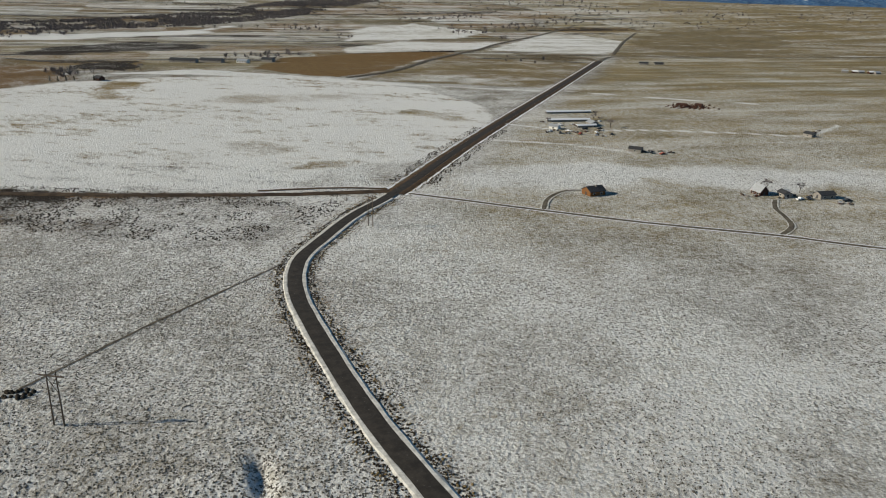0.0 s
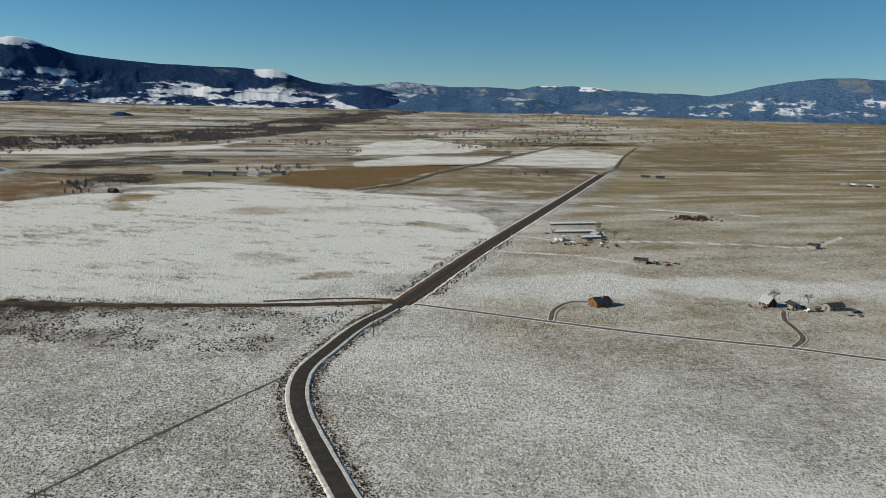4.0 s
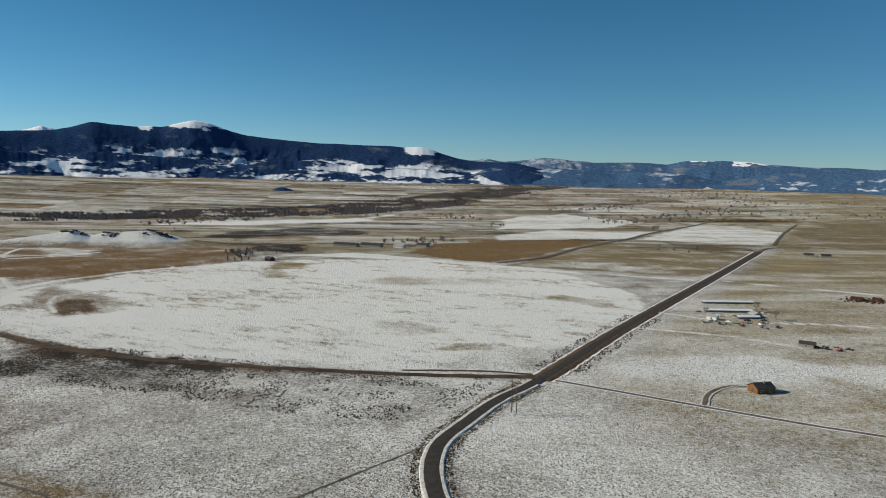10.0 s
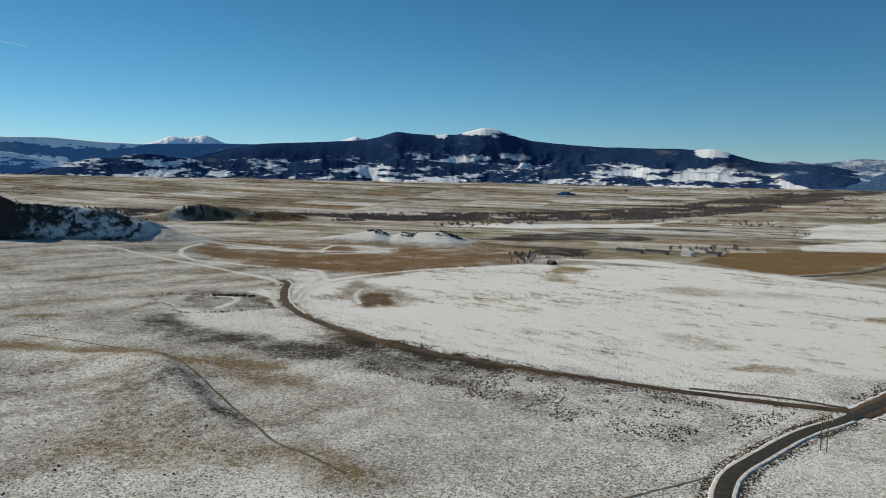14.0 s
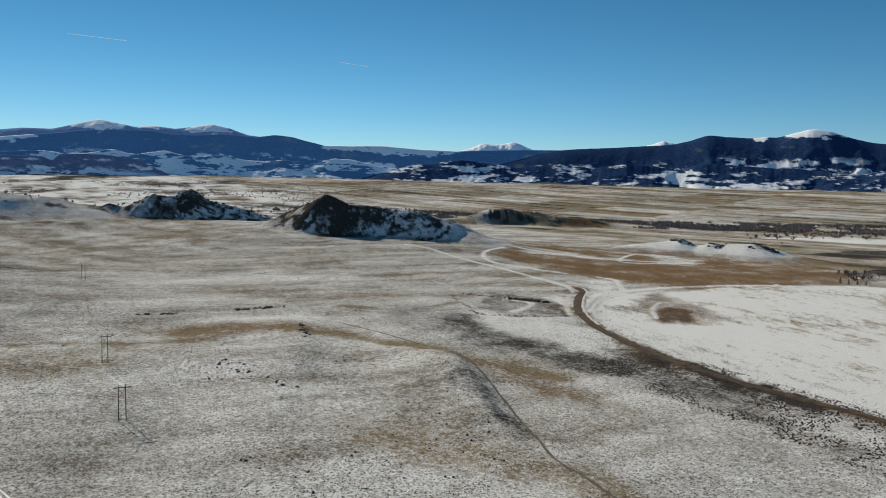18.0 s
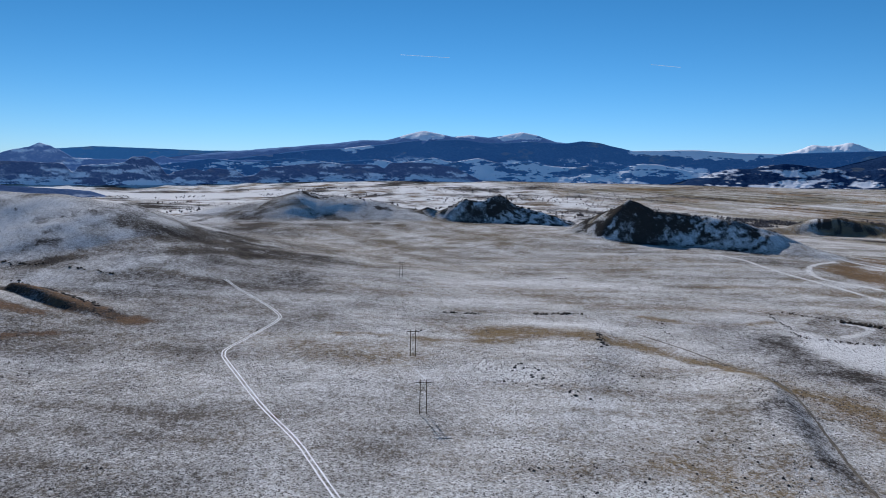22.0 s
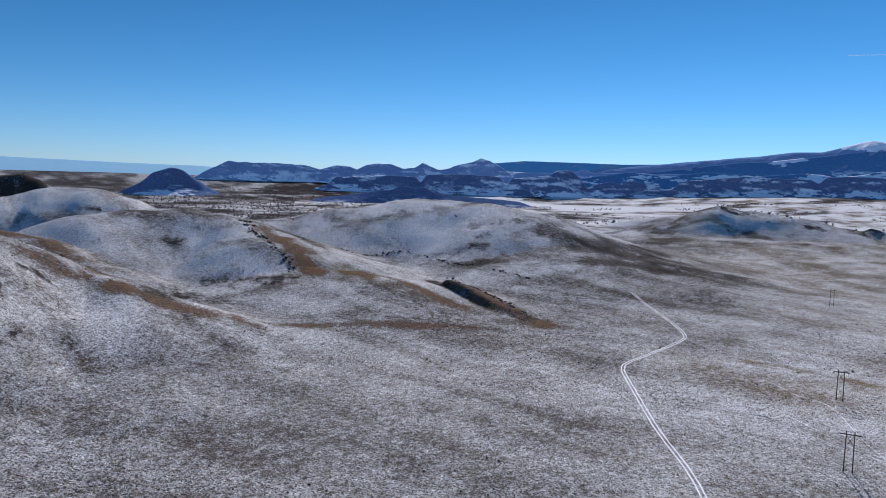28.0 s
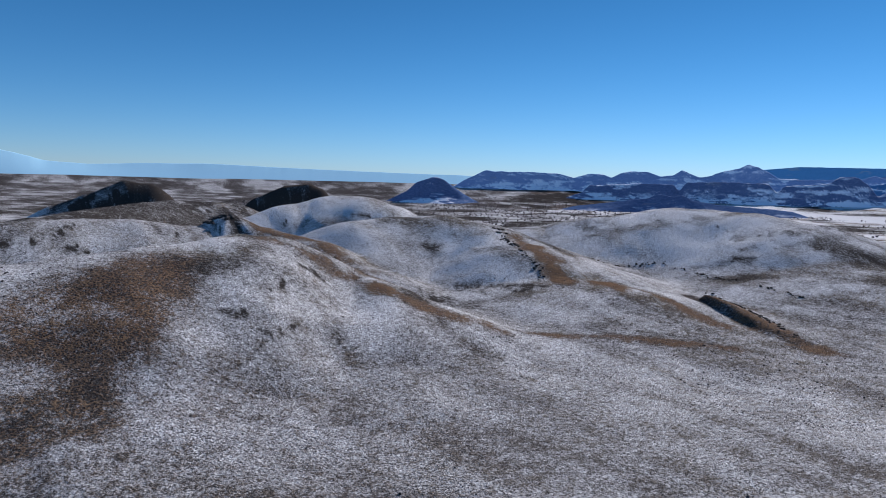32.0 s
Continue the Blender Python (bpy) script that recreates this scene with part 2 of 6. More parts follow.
# ---- materials ----
class Graph:
    """A node material in a few words."""

    def __init__(self, name, rough=0.8):
        self.mat = bpy.data.materials.new(name)
        self.mat.use_nodes = True
        self.t = self.mat.node_tree
        self.bsdf = self.t.nodes["Principled BSDF"]
        self.bsdf.inputs["Roughness"].default_value = rough
        self.bsdf.inputs["Specular IOR Level"].default_value = 0.25
        self.geo = self.t.nodes.new("ShaderNodeNewGeometry")

    def put(self, socket, value):
        if isinstance(value, (int, float)):
            socket.default_value = value
        elif isinstance(value, tuple):
            socket.default_value = (*value, 1.0) if len(value) == 3 and socket.type == "RGBA" else value
        else:
            self.t.links.new(value, socket)

    def math(self, op, a, b=0.0, c=0.0, clamp=False):
        n = self.t.nodes.new("ShaderNodeMath")
        n.operation, n.use_clamp = op, clamp
        for s, v in zip(n.inputs, (a, b, c)):
            self.put(s, v)
        return n.outputs[0]

    def mix(self, f, a, b):
        n = self.t.nodes.new("ShaderNodeMix")
        n.data_type = "RGBA"
        self.put(n.inputs["Factor"], f)
        self.put(n.inputs[6], a)
        self.put(n.inputs[7], b)
        return n.outputs[2]

    def noise(self, scale, detail=3.0, rough=0.55, vector=None):
        n = self.t.nodes.new("ShaderNodeTexNoise")
        n.inputs["Scale"].default_value = scale
        n.inputs["Detail"].default_value = detail
        n.inputs["Roughness"].default_value = rough
        self.put(n.inputs["Vector"], vector if vector is not None else self.geo.outputs["Position"])
        return n.outputs["Fac"]

    def stretch(self, vector, sx, sy, sz, turn=0.0):
        n = self.t.nodes.new("ShaderNodeMapping")
        n.inputs["Scale"].default_value = (sx, sy, sz)
        n.inputs["Rotation"].default_value = (0, 0, radians(turn))
        self.put(n.inputs["Vector"], vector)
        return n.outputs[0]

    def cells(self, scale, feature="F1"):
        n = self.t.nodes.new("ShaderNodeTexVoronoi")
        n.feature = feature
        n.inputs["Scale"].default_value = scale
        self.put(n.inputs["Vector"], self.geo.outputs["Position"])
        return n.outputs["Distance"]

    def band(self, x, a, b):
        n = self.t.nodes.new("ShaderNodeMapRange")
        n.interpolation_type = "SMOOTHSTEP"
        self.put(n.inputs[0], x)
        n.inputs[1].default_value, n.inputs[2].default_value = a, b
        return n.outputs[0]

    def channels(self, name):
        n = self.t.nodes.new("ShaderNodeAttribute")
        n.attribute_name = name
        s = self.t.nodes.new("ShaderNodeSeparateColor")
        self.t.links.new(n.outputs["Color"], s.inputs[0])
        return s.outputs[0], s.outputs[1], s.outputs[2], n.outputs["Alpha"]

    def bump(self, x, strength, distance):
        n = self.t.nodes.new("ShaderNodeBump")
        n.inputs["Strength"].default_value, n.inputs["Distance"].default_value = strength, distance
        self.put(n.inputs["Height"], x)
        self.t.links.new(n.outputs[0], self.bsdf.inputs["Normal"])

    def colour(self, c):
        self.put(self.bsdf.inputs["Base Color"], c)
        return self.mat


def plain(name, colour, rough=0.7, spread=0.25, scale=2.0, metal=0.0):
    g = Graph(name, rough)
    g.bsdf.inputs["Metallic"].default_value = metal
    lo = tuple(c * (1 - spread) for c in colour)
    hi = tuple(min(1, c * (1 + spread)) for c in colour)
    n = g.noise(scale, 5, 0.65)
    g.bump(g.noise(scale * 6, 3), 0.3, 0.03)
    return g.colour(g.mix(g.band(n, 0.3, 0.7), lo, hi))


def ground_material():
    g = Graph("snowy_grassland", 1.0)
    g.bsdf.inputs["Specular IOR Level"].default_value = 0.0
    snow, till, shrub, straw = g.channels("cover")
    fine = g.noise(1.1, 4, 0.8)
    tiny = g.noise(3.0, 2, 0.7)
    mid = g.noise(0.15, 6, 0.74)
    wide = g.noise(0.013, 4, 0.6)
    sage = g.mix(g.band(mid, 0.35, 0.65), (0.078, 0.074, 0.080), (0.150, 0.142, 0.140))
    dry = g.mix(g.band(mid, 0.35, 0.65), (0.265, 0.200, 0.100), (0.42, 0.335, 0.180))
    grass = g.mix(straw, sage, g.mix(g.band(wide, 0.35, 0.65), dry, (0.28, 0.235, 0.14)))
    earth = g.mix(g.band(mid, 0.3, 0.72), g.mix(straw, (0.16, 0.088, 0.050), (0.21, 0.125, 0.050)), g.mix(straw, (0.275, 0.170, 0.090), (0.34, 0.220, 0.095)))
    bush = g.mix(fine, (0.024, 0.021, 0.019), (0.070, 0.060, 0.052))
    c = g.mix(till, grass, earth)
    c = g.mix(g.band(tiny, 0.38, 0.62), g.mix(0.55, c, (0.04, 0.036, 0.03)), c)
    speck = g.math("ADD", g.math("MULTIPLY", g.cells(0.8), 0.55), g.math("ADD", g.math("MULTIPLY", mid, 0.42), g.math("MULTIPLY", fine, 0.25)))
    c = g.mix(g.band(g.math("SUBTRACT", g.math("ADD", shrub, 0.16), speck), -0.15, 0.03), c, bush)
    some = g.noise(0.42, 4, 0.75)
    rag = g.math("ADD", g.math("MULTIPLY", some, 0.30), g.math("ADD", g.math("MULTIPLY", fine, 0.28), g.math("ADD", g.math("MULTIPLY", mid, 0.24), g.math("MULTIPLY", tiny, 0.18))))
    rag = g.math("MULTIPLY_ADD", rag, 3.1, g.math("MULTIPLY_ADD", g.band(shrub, 0.05, 0.20), -0.09, -1.05))
    left = g.math("SUBTRACT", snow, rag)
    deep = g.band(left, -0.06, 0.24)
    dust = g.math("MULTIPLY", g.band(left, -0.22, 0.05), 0.5)
    amount = g.math("MAXIMUM", g.math("MULTIPLY", deep, 0.94), dust)
    # low sage stands out of the snow in dots
    dot = g.math("MULTIPLY", g.band(g.math("ADD", g.cells(0.72), g.math("MULTIPLY", g.math("SUBTRACT", mid, 0.5), 0.35)), 0.40, 0.22), g.band(shrub, 0.05, 0.20))
    c = g.mix(g.math("MULTIPLY", dot, 0.75), c, g.mix(fine, (0.040, 0.037, 0.036), (0.095, 0.088, 0.082)))
    amount = g.math("MULTIPLY", amount, g.math("SUBTRACT", 1.0, g.math("MULTIPLY", dot, 0.8)))
    c = g.mix(amount, c, g.mix(mid, (0.70, 0.70, 0.69), (0.84, 0.83, 0.81)))
    g.bump(g.math("ADD", fine, g.math("ADD", g.math("MULTIPLY", g.cells(0.8), 0.6), g.math("MULTIPLY", mid, 1.6))), 0.9, 0.8)
    return g.colour(c)


def mountain_material(name, hazed_a, hazed_b, rock, low, high, haze_glow=0.0):
    """Forest with snow in clearings, more of it high up; distance haze is mixed into its colours."""
    g = Graph(name, 1.0)
    g.bsdf.inputs["Specular IOR Level"].default_value = 0.0
    snow, bare, spare, more = g.channels("cover")
    where = g.stretch(g.geo.outputs["Position"], 1, 1, 2.6)
    big = g.noise(0.016, 6, 0.68, where)
    mid = g.noise(0.075, 5, 0.75, where)
    forest = g.mix(g.band(mid, 0.35, 0.65), hazed_a, hazed_b)
    c = g.mix(g.band(g.math("SUBTRACT", bare, g.math("MULTIPLY", big, 0.8)), -0.12, 0.22), forest, rock)
    rag = g.math("ADD", g.math("MULTIPLY", big, 0.5), g.math("MULTIPLY", mid, 0.5))
    c = g.mix(g.band(g.math("SUBTRACT", snow, rag), low, high), c, (0.80, 0.82, 0.86))
    # light of the hazy air, added as emission in the slope's own tint
    if haze_glow:
        g.put(g.bsdf.inputs["Emission Color"], hazed_b)
        g.bsdf.inputs["Emission Strength"].default_value = haze_glow
    return g.colour(c)


M_GROUND = ground_material()


def asphalt_material():
    g = Graph("worn_asphalt", 0.85)
    n = g.noise(0.35, 5, 0.7)
    c = g.mix(g.band(n, 0.3, 0.7), (0.026, 0.022, 0.019), (0.052, 0.044, 0.037))
    return g.colour(g.mix(g.math("MULTIPLY", g.band(g.noise(0.9, 5, 0.8), 0.60, 0.74), 0.5), c, (0.26, 0.24, 0.22)))


M_ASPHALT = asphalt_material()
M_SNOW = plain("snow_bank", (0.78, 0.79, 0.81), 0.8, 0.08, 0.6)
M_OLD_SNOW = plain("gritty_old_snow", (0.56, 0.54, 0.50), 0.9, 0.28, 0.5)
M_DIRT = plain("brown_dirt", (0.085, 0.052, 0.029), 0.95, 0.35, 0.25)
M_LANE = plain("dark_brown_lane", (0.058, 0.037, 0.022), 0.95, 0.5, 0.12)
M_DIRT_DARK = plain("dark_gravel", (0.12, 0.10, 0.075), 0.95, 0.35, 0.25)


# ---- mesh building ----
def mesh_object(name, verts, faces, material, parent=None, label=""):
    me = bpy.data.meshes.new(name)
    me.from_pydata(verts, [], faces)
    me.materials.append(material)
    ob = new(name, me)
    if parent:
        ob.parent = parent
    if label:
        ob["label"] = label
    return ob


def grid_mesh(name, xs, ys, zs, material, cover=None, even=True):
    """A sheet over a rows x columns grid of points."""
    n, m = xs.shape
    me = bpy.data.meshes.new(name)
    co = np.stack([xs, ys, zs], -1).reshape(-1, 3).astype(np.float32)
    i, j = np.meshgrid(np.arange(n - 1), np.arange(m - 1), indexing="ij")
    a = (i * m + j).ravel()
    quads = np.stack([a, a + m, a + m + 1, a + 1], 1).astype(np.int32)
    me.vertices.add(len(co))
    me.vertices.foreach_set("co", co.ravel())
    me.loops.add(quads.size)
    me.loops.foreach_set("vertex_index", quads.ravel())
    me.polygons.add(len(quads))
    me.polygons.foreach_set("loop_start", np.arange(0, quads.size, 4, dtype=np.int32))
    me.polygons.foreach_set("loop_total", np.full(len(quads), 4, np.int32))
    me.polygons.foreach_set("use_smooth", np.full(len(quads), even))
    me.update(calc_edges=True)
    if cover is not None:
        at = me.attributes.new("cover", "FLOAT_COLOR", "POINT")
        rgba = np.ones((len(co), 4), np.float32)
        rgba[:, :cover.shape[-1]] = np.clip(cover.reshape(-1, cover.shape[-1]), 0, 1)
        at.data.foreach_set("color", rgba.ravel())
    me.materials.append(material)
    return new(name, me)


def ribbon(name, line, offsets, material, lift, wobble=0.0, seed=0, parent=None, label=""):
    """A strip along a line; offsets: the cross section as (sideways, up)."""
    pts = np.array([p[:2] for p in line], float)
    tan = np.gradient(pts, axis=0)
    tan /= np.linalg.norm(tan, axis=1)[:, None]
    nor = np.stack([-tan[:, 1], tan[:, 0]], 1)
    rng = np.random.default_rng(seed)
    verts, k = [], len(offsets)
    z0 = height(pts[:, 0], pts[:, 1])
    cols = []
    for o, up in offsets:
        w = wobble * (rng.random(len(pts)) - 0.5)
        p = pts + nor * (o + w)[:, None]
        cols.append(np.column_stack([p, np.maximum(height(p[:, 0], p[:, 1]), z0 - 0.4) + lift + up]))
    verts = np.stack(cols, 1).reshape(-1, 3)
    faces = [(i * k + j, i * k + j + 1, (i + 1) * k + j + 1, (i + 1) * k + j) for i in range(len(pts) - 1) for j in range(k - 1)]
    faces = [f[::-1] for f in faces]
    return mesh_object(name, verts.tolist(), faces, material, parent, label)


# ---- ground ----
FIELDS = []


def field(outline, snow, earth, brush, straw, edge=4.0, fray=6.0):
    """A patch of ground: its outline, how much snow, bare earth, brush and straw it has, how soft and how ragged its edge is."""
    FIELDS.append((outline, snow, earth, brush, straw, edge, fray))


# the brown stubble fields and the white ones in the valley
field([(-807, 643), (-930, 800), (-830, 872), (-690, 930), (-560, 1000), (-500, 960), (-445, 875), (-460, 790), (-494, 651), (-543, 626), (-601, 610), (-722, 614)], 0.26, 0.95, 0.04, 0.35, 8, 18)
field([(-868, 706), (-777, 720), (-719, 745), (-690, 775), (-700, 800), (-760, 760), (-870, 745)], 0.62, 0.5, 0.0, 0.3, 8, 22)
field([(-790, 850), (-730, 850), (-660, 790), (-640, 830), (-660, 880), (-720, 890)], 0.56, 0.6, 0.0, 0.3, 8, 26)
field([(-590, 567), (-593, 615), (-565, 627), (-520, 580), (-500, 527), (-541, 535)], 0.74, 0.3, 0.05, 0.3, 5, 16)
field([(-268, 1045), (-260, 1200), (-100, 1360), (0, 1400), (-42, 1245), (-85, 1070), (-136, 962), (-180, 973)], 0.10, 0.95, 0.04, 0.6, 3, 6)
field([(-177, 1317), (-193, 1433), (-106, 1644), (29, 1654), (124, 1709), (58, 1482), (-29, 1412)], 0.72, 0.1, 0.0, 0.9, 3, 6)
field([(-219, 1623), (-255, 2091), (-110, 2298), (98, 2087), (16, 1799)], 0.74, 0.1, 0.0, 0.9, 6, 24)
field([(76, 1465), (254, 2075), (353, 2052), (424, 1850), (310, 1437)], 0.70, 0.1, 0.0, 0.9, 3, 8)
field([(116, 1427), (233, 1415), (262, 1300), (155, 1252)], 0.12, 0.3, 0.36, 0.7, 4, 10)
field([(11, 1056), (107, 985), (145, 1030), (98, 1079)], 0.80, 0.2, 0.05, 0.9, 6, 24)
field([(-662, 1152), (-666, 1301), (-596, 1453), (-429, 1420), (-427, 1346), (-538, 1240), (-634, 1150)], 0.12, 0.2, 0.80, 0.5, 10, 26)
field([(-894, 1391), (-855, 1587), (-674, 1742), (-576, 2050), (-583, 1689), (-771, 1455)], 0.85, 0.0, 0.05, 0.5, 12, 30)
field([(-493, 986), (-497, 1049), (-448, 1068), (-414, 1007), (-413, 966), (-457, 974)], 0.15, 0.2, 0.9, 0.3, 4, 10)
field([(-420, 935), (-337, 1010), (-250, 985), (-192, 962), (0, 900), (111, 881), (105, 870), (-10, 884), (-200, 936), (-330, 950)], 0.84, 0.0, 0.0, 0.6, 2, 6)
field([(-20, 900), (108, 866), (42, 634), (35, 760)], 0.44, 0.1, 0.30, 0.5, 4, 6)
field([(-115, 935), (-21, 1244), (40, 1275), (244, 1250), (276, 1358), (119, 905)], 0.26, 0.35, 0.14, 0.9, 4, 6)
field([(-79, 953), (114, 908), (135, 960), (0, 1010)], 0.50, 0.1, 0.2, 0.8, 10, 26)
field([(295, 1383), (430, 1877), (610, 2306), (814, 2372), (978, 2292), (716, 1674), (627, 1466), (403, 1411)], 0.18, 0.22, 0.22, 0.85, 10, 34)
# thin places in the round field
field([(-383, 787), (-381, 858), (-351, 855), (-321, 738), (-339, 723)], 0.34, 0.4, 0.0, 1.0, 8, 20)
field([(-91, 462), (-87, 477), (-61, 485), (-63, 468)], 0.30, 0.4, 0.0, 1.0, 4, 10)
field([(-52, 694), (-31, 710), (31, 661), (40, 649), (1, 653)], 0.45, 0.3, 0.0, 1.0, 4, 10)
field([(-494, 573), (-493, 605), (-413, 545), (-380, 500), (-386, 478), (-412, 500), (-440, 530)], 0.30, 0.85, 0.2, 0.25, 8, 26)
field([(-425, 520), (-440, 548), (-405, 540), (-384, 506), (-392, 490)], 0.10, 1.0, 0.4, 0.1, 4, 14)
field([(-250, 725), (-222, 782), (-136, 806), (-70, 820), (-60, 780), (-140, 740)], 0.58, 0.5, 0.0, 0.9, 14, 30)
field([(-188, 560), (-185, 631), (-178, 600), (-170, 540), (-113, 520), (-115, 510), (-180, 530)], 0.56, 0.4, 0.0, 0.8, 8, 20)
# snow lying deeper beside the driveway, round the junction and before the lane
field([(3, 432), (18, 482), (92, 500), (184, 488), (283, 478), (420, 500), (400, 455), (266, 446), (190, 448), (82, 440)], 0.78, 0.1, 0.22, 0.6, 8, 22)
field([(-102, 415), (-58, 470), (4, 505), (-21, 418), (-65, 404)], 0.54, 0.15, 0.34, 0.5, 6, 14)
field([(-560, 398), (-475, 376), (-407, 352), (-340, 352), (-335, 380), (-389, 409), (-431, 430), (-428, 408), (-481, 386)], 0.74, 0.05, 0.22, 0.2, 6, 20)
field([(-501, 387), (-560, 445), (-508, 475), (-440, 440), (-436, 416), (-458, 388)], 0.36, 0.2, 0.42, 0.3, 4, 8)
field([(-546, 340), (-548, 368), (-495, 363), (-405, 345), (-363, 345), (-367, 310), (-406, 290), (-457, 288)], 0.40, 0.15, 0.44, 0.25, 18, 30)
field([(-400, 360), (-370, 374), (-329, 374), (-285, 369), (-245, 362), (-176, 356), (-120, 348), (-140, 318), (-209, 318), (-244, 326), (-293, 330), (-343, 330), (-390, 342)], 0.26, 0.55, 0.5, 0.25, 10, 30)
field([(-470, 359), (-408, 351), (-350, 354), (-317, 360), (-261, 368), (-205, 362), (-205, 347), (-269, 346), (-328, 335), (-366, 315), (-410, 313), (-470, 330)], 0.30, 0.55, 0.62, 0.1, 8, 30)
field([(-160, 382), (-60, 392), (-50, 345), (-80, 305), (-150, 318)], 0.54, 0.15, 0.36, 0.3, 8, 22)
field([(-458, 372), (-437, 408), (-427, 431), (-387, 404), (-320, 373), (-318, 352), (-368, 354), (-422, 357)], 0.74, 0.05, 0.34, 0.2, 6, 24)
# ochre grass in the swales
field([(-545, 120), (-530, 197), (-486, 241), (-462, 264), (-403, 286), (-352, 295), (-300, 300), (-265, 288), (-285, 266), (-314, 268), (-349, 277), (-380, 280), (-415, 270), (-463, 234), (-484, 198), (-487, 150)], 0.28, 0.6, 0.06, 0.55, 14, 14)
field([(-515, 0), (-498, 75), (-500, 133), (-498, 164), (-469, 131), (-446, 95), (-437, 70), (-473, 29)], 0.40, 0.34, 0.10, 0.6, 18, 24)
field([(-275, 172), (-250, 200), (-228, 214), (-203, 224), (-186, 226), (-165, 214), (-175, 204), (-192, 203), (-220, 189), (-245, 172)], 0.36, 0.45, 0.08, 0.7, 8, 16)
# ditch bank: dark brush, with the slope's shade put into the same cover
field([(-356, 270), (-334, 265), (-295, 249), (-261, 239), (-250, 232), (-265, 225), (-295, 233), (-327, 248)], 0.30, 0.1, 0.62, 0.1, 4, 10)
# hollow between the hills of the west
field([(-1200, -60), (-1350, 300), (-1250, 420), (-950, 330), (-900, 100)], 0.38, 0.15, 0.16, 0.45, 60, 90)
# the frozen river flats
field([(-3355, -1107), (-3051, -711), (-2821, -434), (-2880, -44), (-2900, 150), (-3120, -40), (-3180, -277), (-3380, -700), (-3716, -1231)], 0.95, 0.0, 0.0, 0.2, 40, 40)
# dark stony slope under the ledge in the plain
field([(-680, -216), (-655, -186), (-612, -138), (-578, -92), (-562, -98), (-590, -140), (-634, -190), (-664, -222)], 0.08, 0.6, 0.6, 0.1, 3, 4)
# thin snow below the brown heather
field([(-20, -80), (-190, -90), (-290, -165), (-250, -262), (-140, -292), (-20, -260)], 0.30, 0.22, 0.40, 0.1, 40, 50)
field([(-140, -292), (-214, -286), (-245, -262), (-235, -220), (-188, -196), (-140, -215)], 0.34, 0.35, 0.36, 0.1, 14, 24)
# brown heather on the near hill
field([(-140, -318), (-201, -344), (-245, -350), (-262, -338), (-252, -318), (-235, -300), (-224, -280), (-198, -262), (-170, -262), (-135, -280)], 0.10, 0.9, 0.36, 0.0, 12, 20)
field([(-120, -262), (-172, -262), (-176, -248), (-162, -233), (-120, -225)], 0.12, 0.75, 0.45, 0.1, 5, 10)
field([(-380, -262), (-360, -228), (-335, -215), (-312, -240), (-325, -275), (-355, -285)], 0.50, 0.08, 0.24, 0.1, 8, 18)

# wheel tracks filled with snow: the line and its half width
TRACKS = [
    ([(-454, 470), (-484, 502), (-505, 540), (-512, 590), (-506, 654), (-480, 740), (-440, 800)], 2.2),
    ([(-427, 452), (-457, 479), (-485, 522), (-496, 565), (-495, 610)], 1.2),
    ([(-438, 446), (-468, 482), (-492, 524), (-505, 570)], 0.6),
    ([(-593, 619), (-571, 623), (-545, 602), (-517, 577)], 1.1),
    ([(-900, 560), (-861, 570), (-775, 562), (-686, 560), (-589, 547), (-530, 530)], 0.7),
    ([(-851, 690), (-836, 650), (-799, 614), (-738, 583), (-691, 590), (-629, 606)], 1.0),
    ([(-868, 712), (-777, 729), (-719, 752), (-690, 780), (-650, 850)], 1.0),
    ([(-756, 859), (-713, 782), (-683, 756), (-660, 786), (-642, 865)], 1.0),
    ([(-524, 440), (-505, 446), (-493, 440), (-482, 422), (-475, 404)], 0.9),
    ([(-487, 470), (-464, 455), (-445, 441)], 1.1),
    ([(-530, 522), (-560, 545), (-600, 552)], 0.8),
    ([(-453, 556), (-431, 521), (-403, 493)], 0.5),
    ([(-476, 769), (-400, 728), (-309, 684), (-228, 670), (-169, 661)], 0.6),
    ([(34, 572), (94, 559), (136, 537)], 0.6),
    ([(133, 625), (188, 633), (263, 626), (306, 626), (358, 680)], 0.5),
    ([(140, 880), (246, 838), (337, 812)], 0.4),
]
SPOTS = [(-1543, 24, 26), (-1515, 43, 20), (-1460, 171, 20), (-880, -250, 24), (-895, -201, 18), (-966, -169, 18), (-818, -215, 15), (-854, -225, 18), (-746, 955, 12), (-738, 958, 8), (-697, 978, 8), (-648, 1002, 16), (-636, 1004, 12), (-470, -330, 16), (-520, -330, 22), (-530, -300, 18), (-365, -500, 10), (-420, -532, 24), (-560, -420, 14), (-700, -470, 16)]
OCHRE = [([(-508, 150), (-508, 190), (-480, 218), (-464, 244), (-413, 270), (-365, 276), (-332, 289), (-305, 303)], 11), ([(-558, 293), (-522, 336), (-530, 386)], 7), ([(-520, 60), (-500, 110), (-482, 160)], 9)]
DARK = [
    ([(-230, -640), (-290, -610), (-320, -600), (-370, -610), (-430, -650), (-640, -820), (-700, -900), (-560, -1050), (-300, -950), (-180, -650)], 0.16, 0.45, 0.66),
]


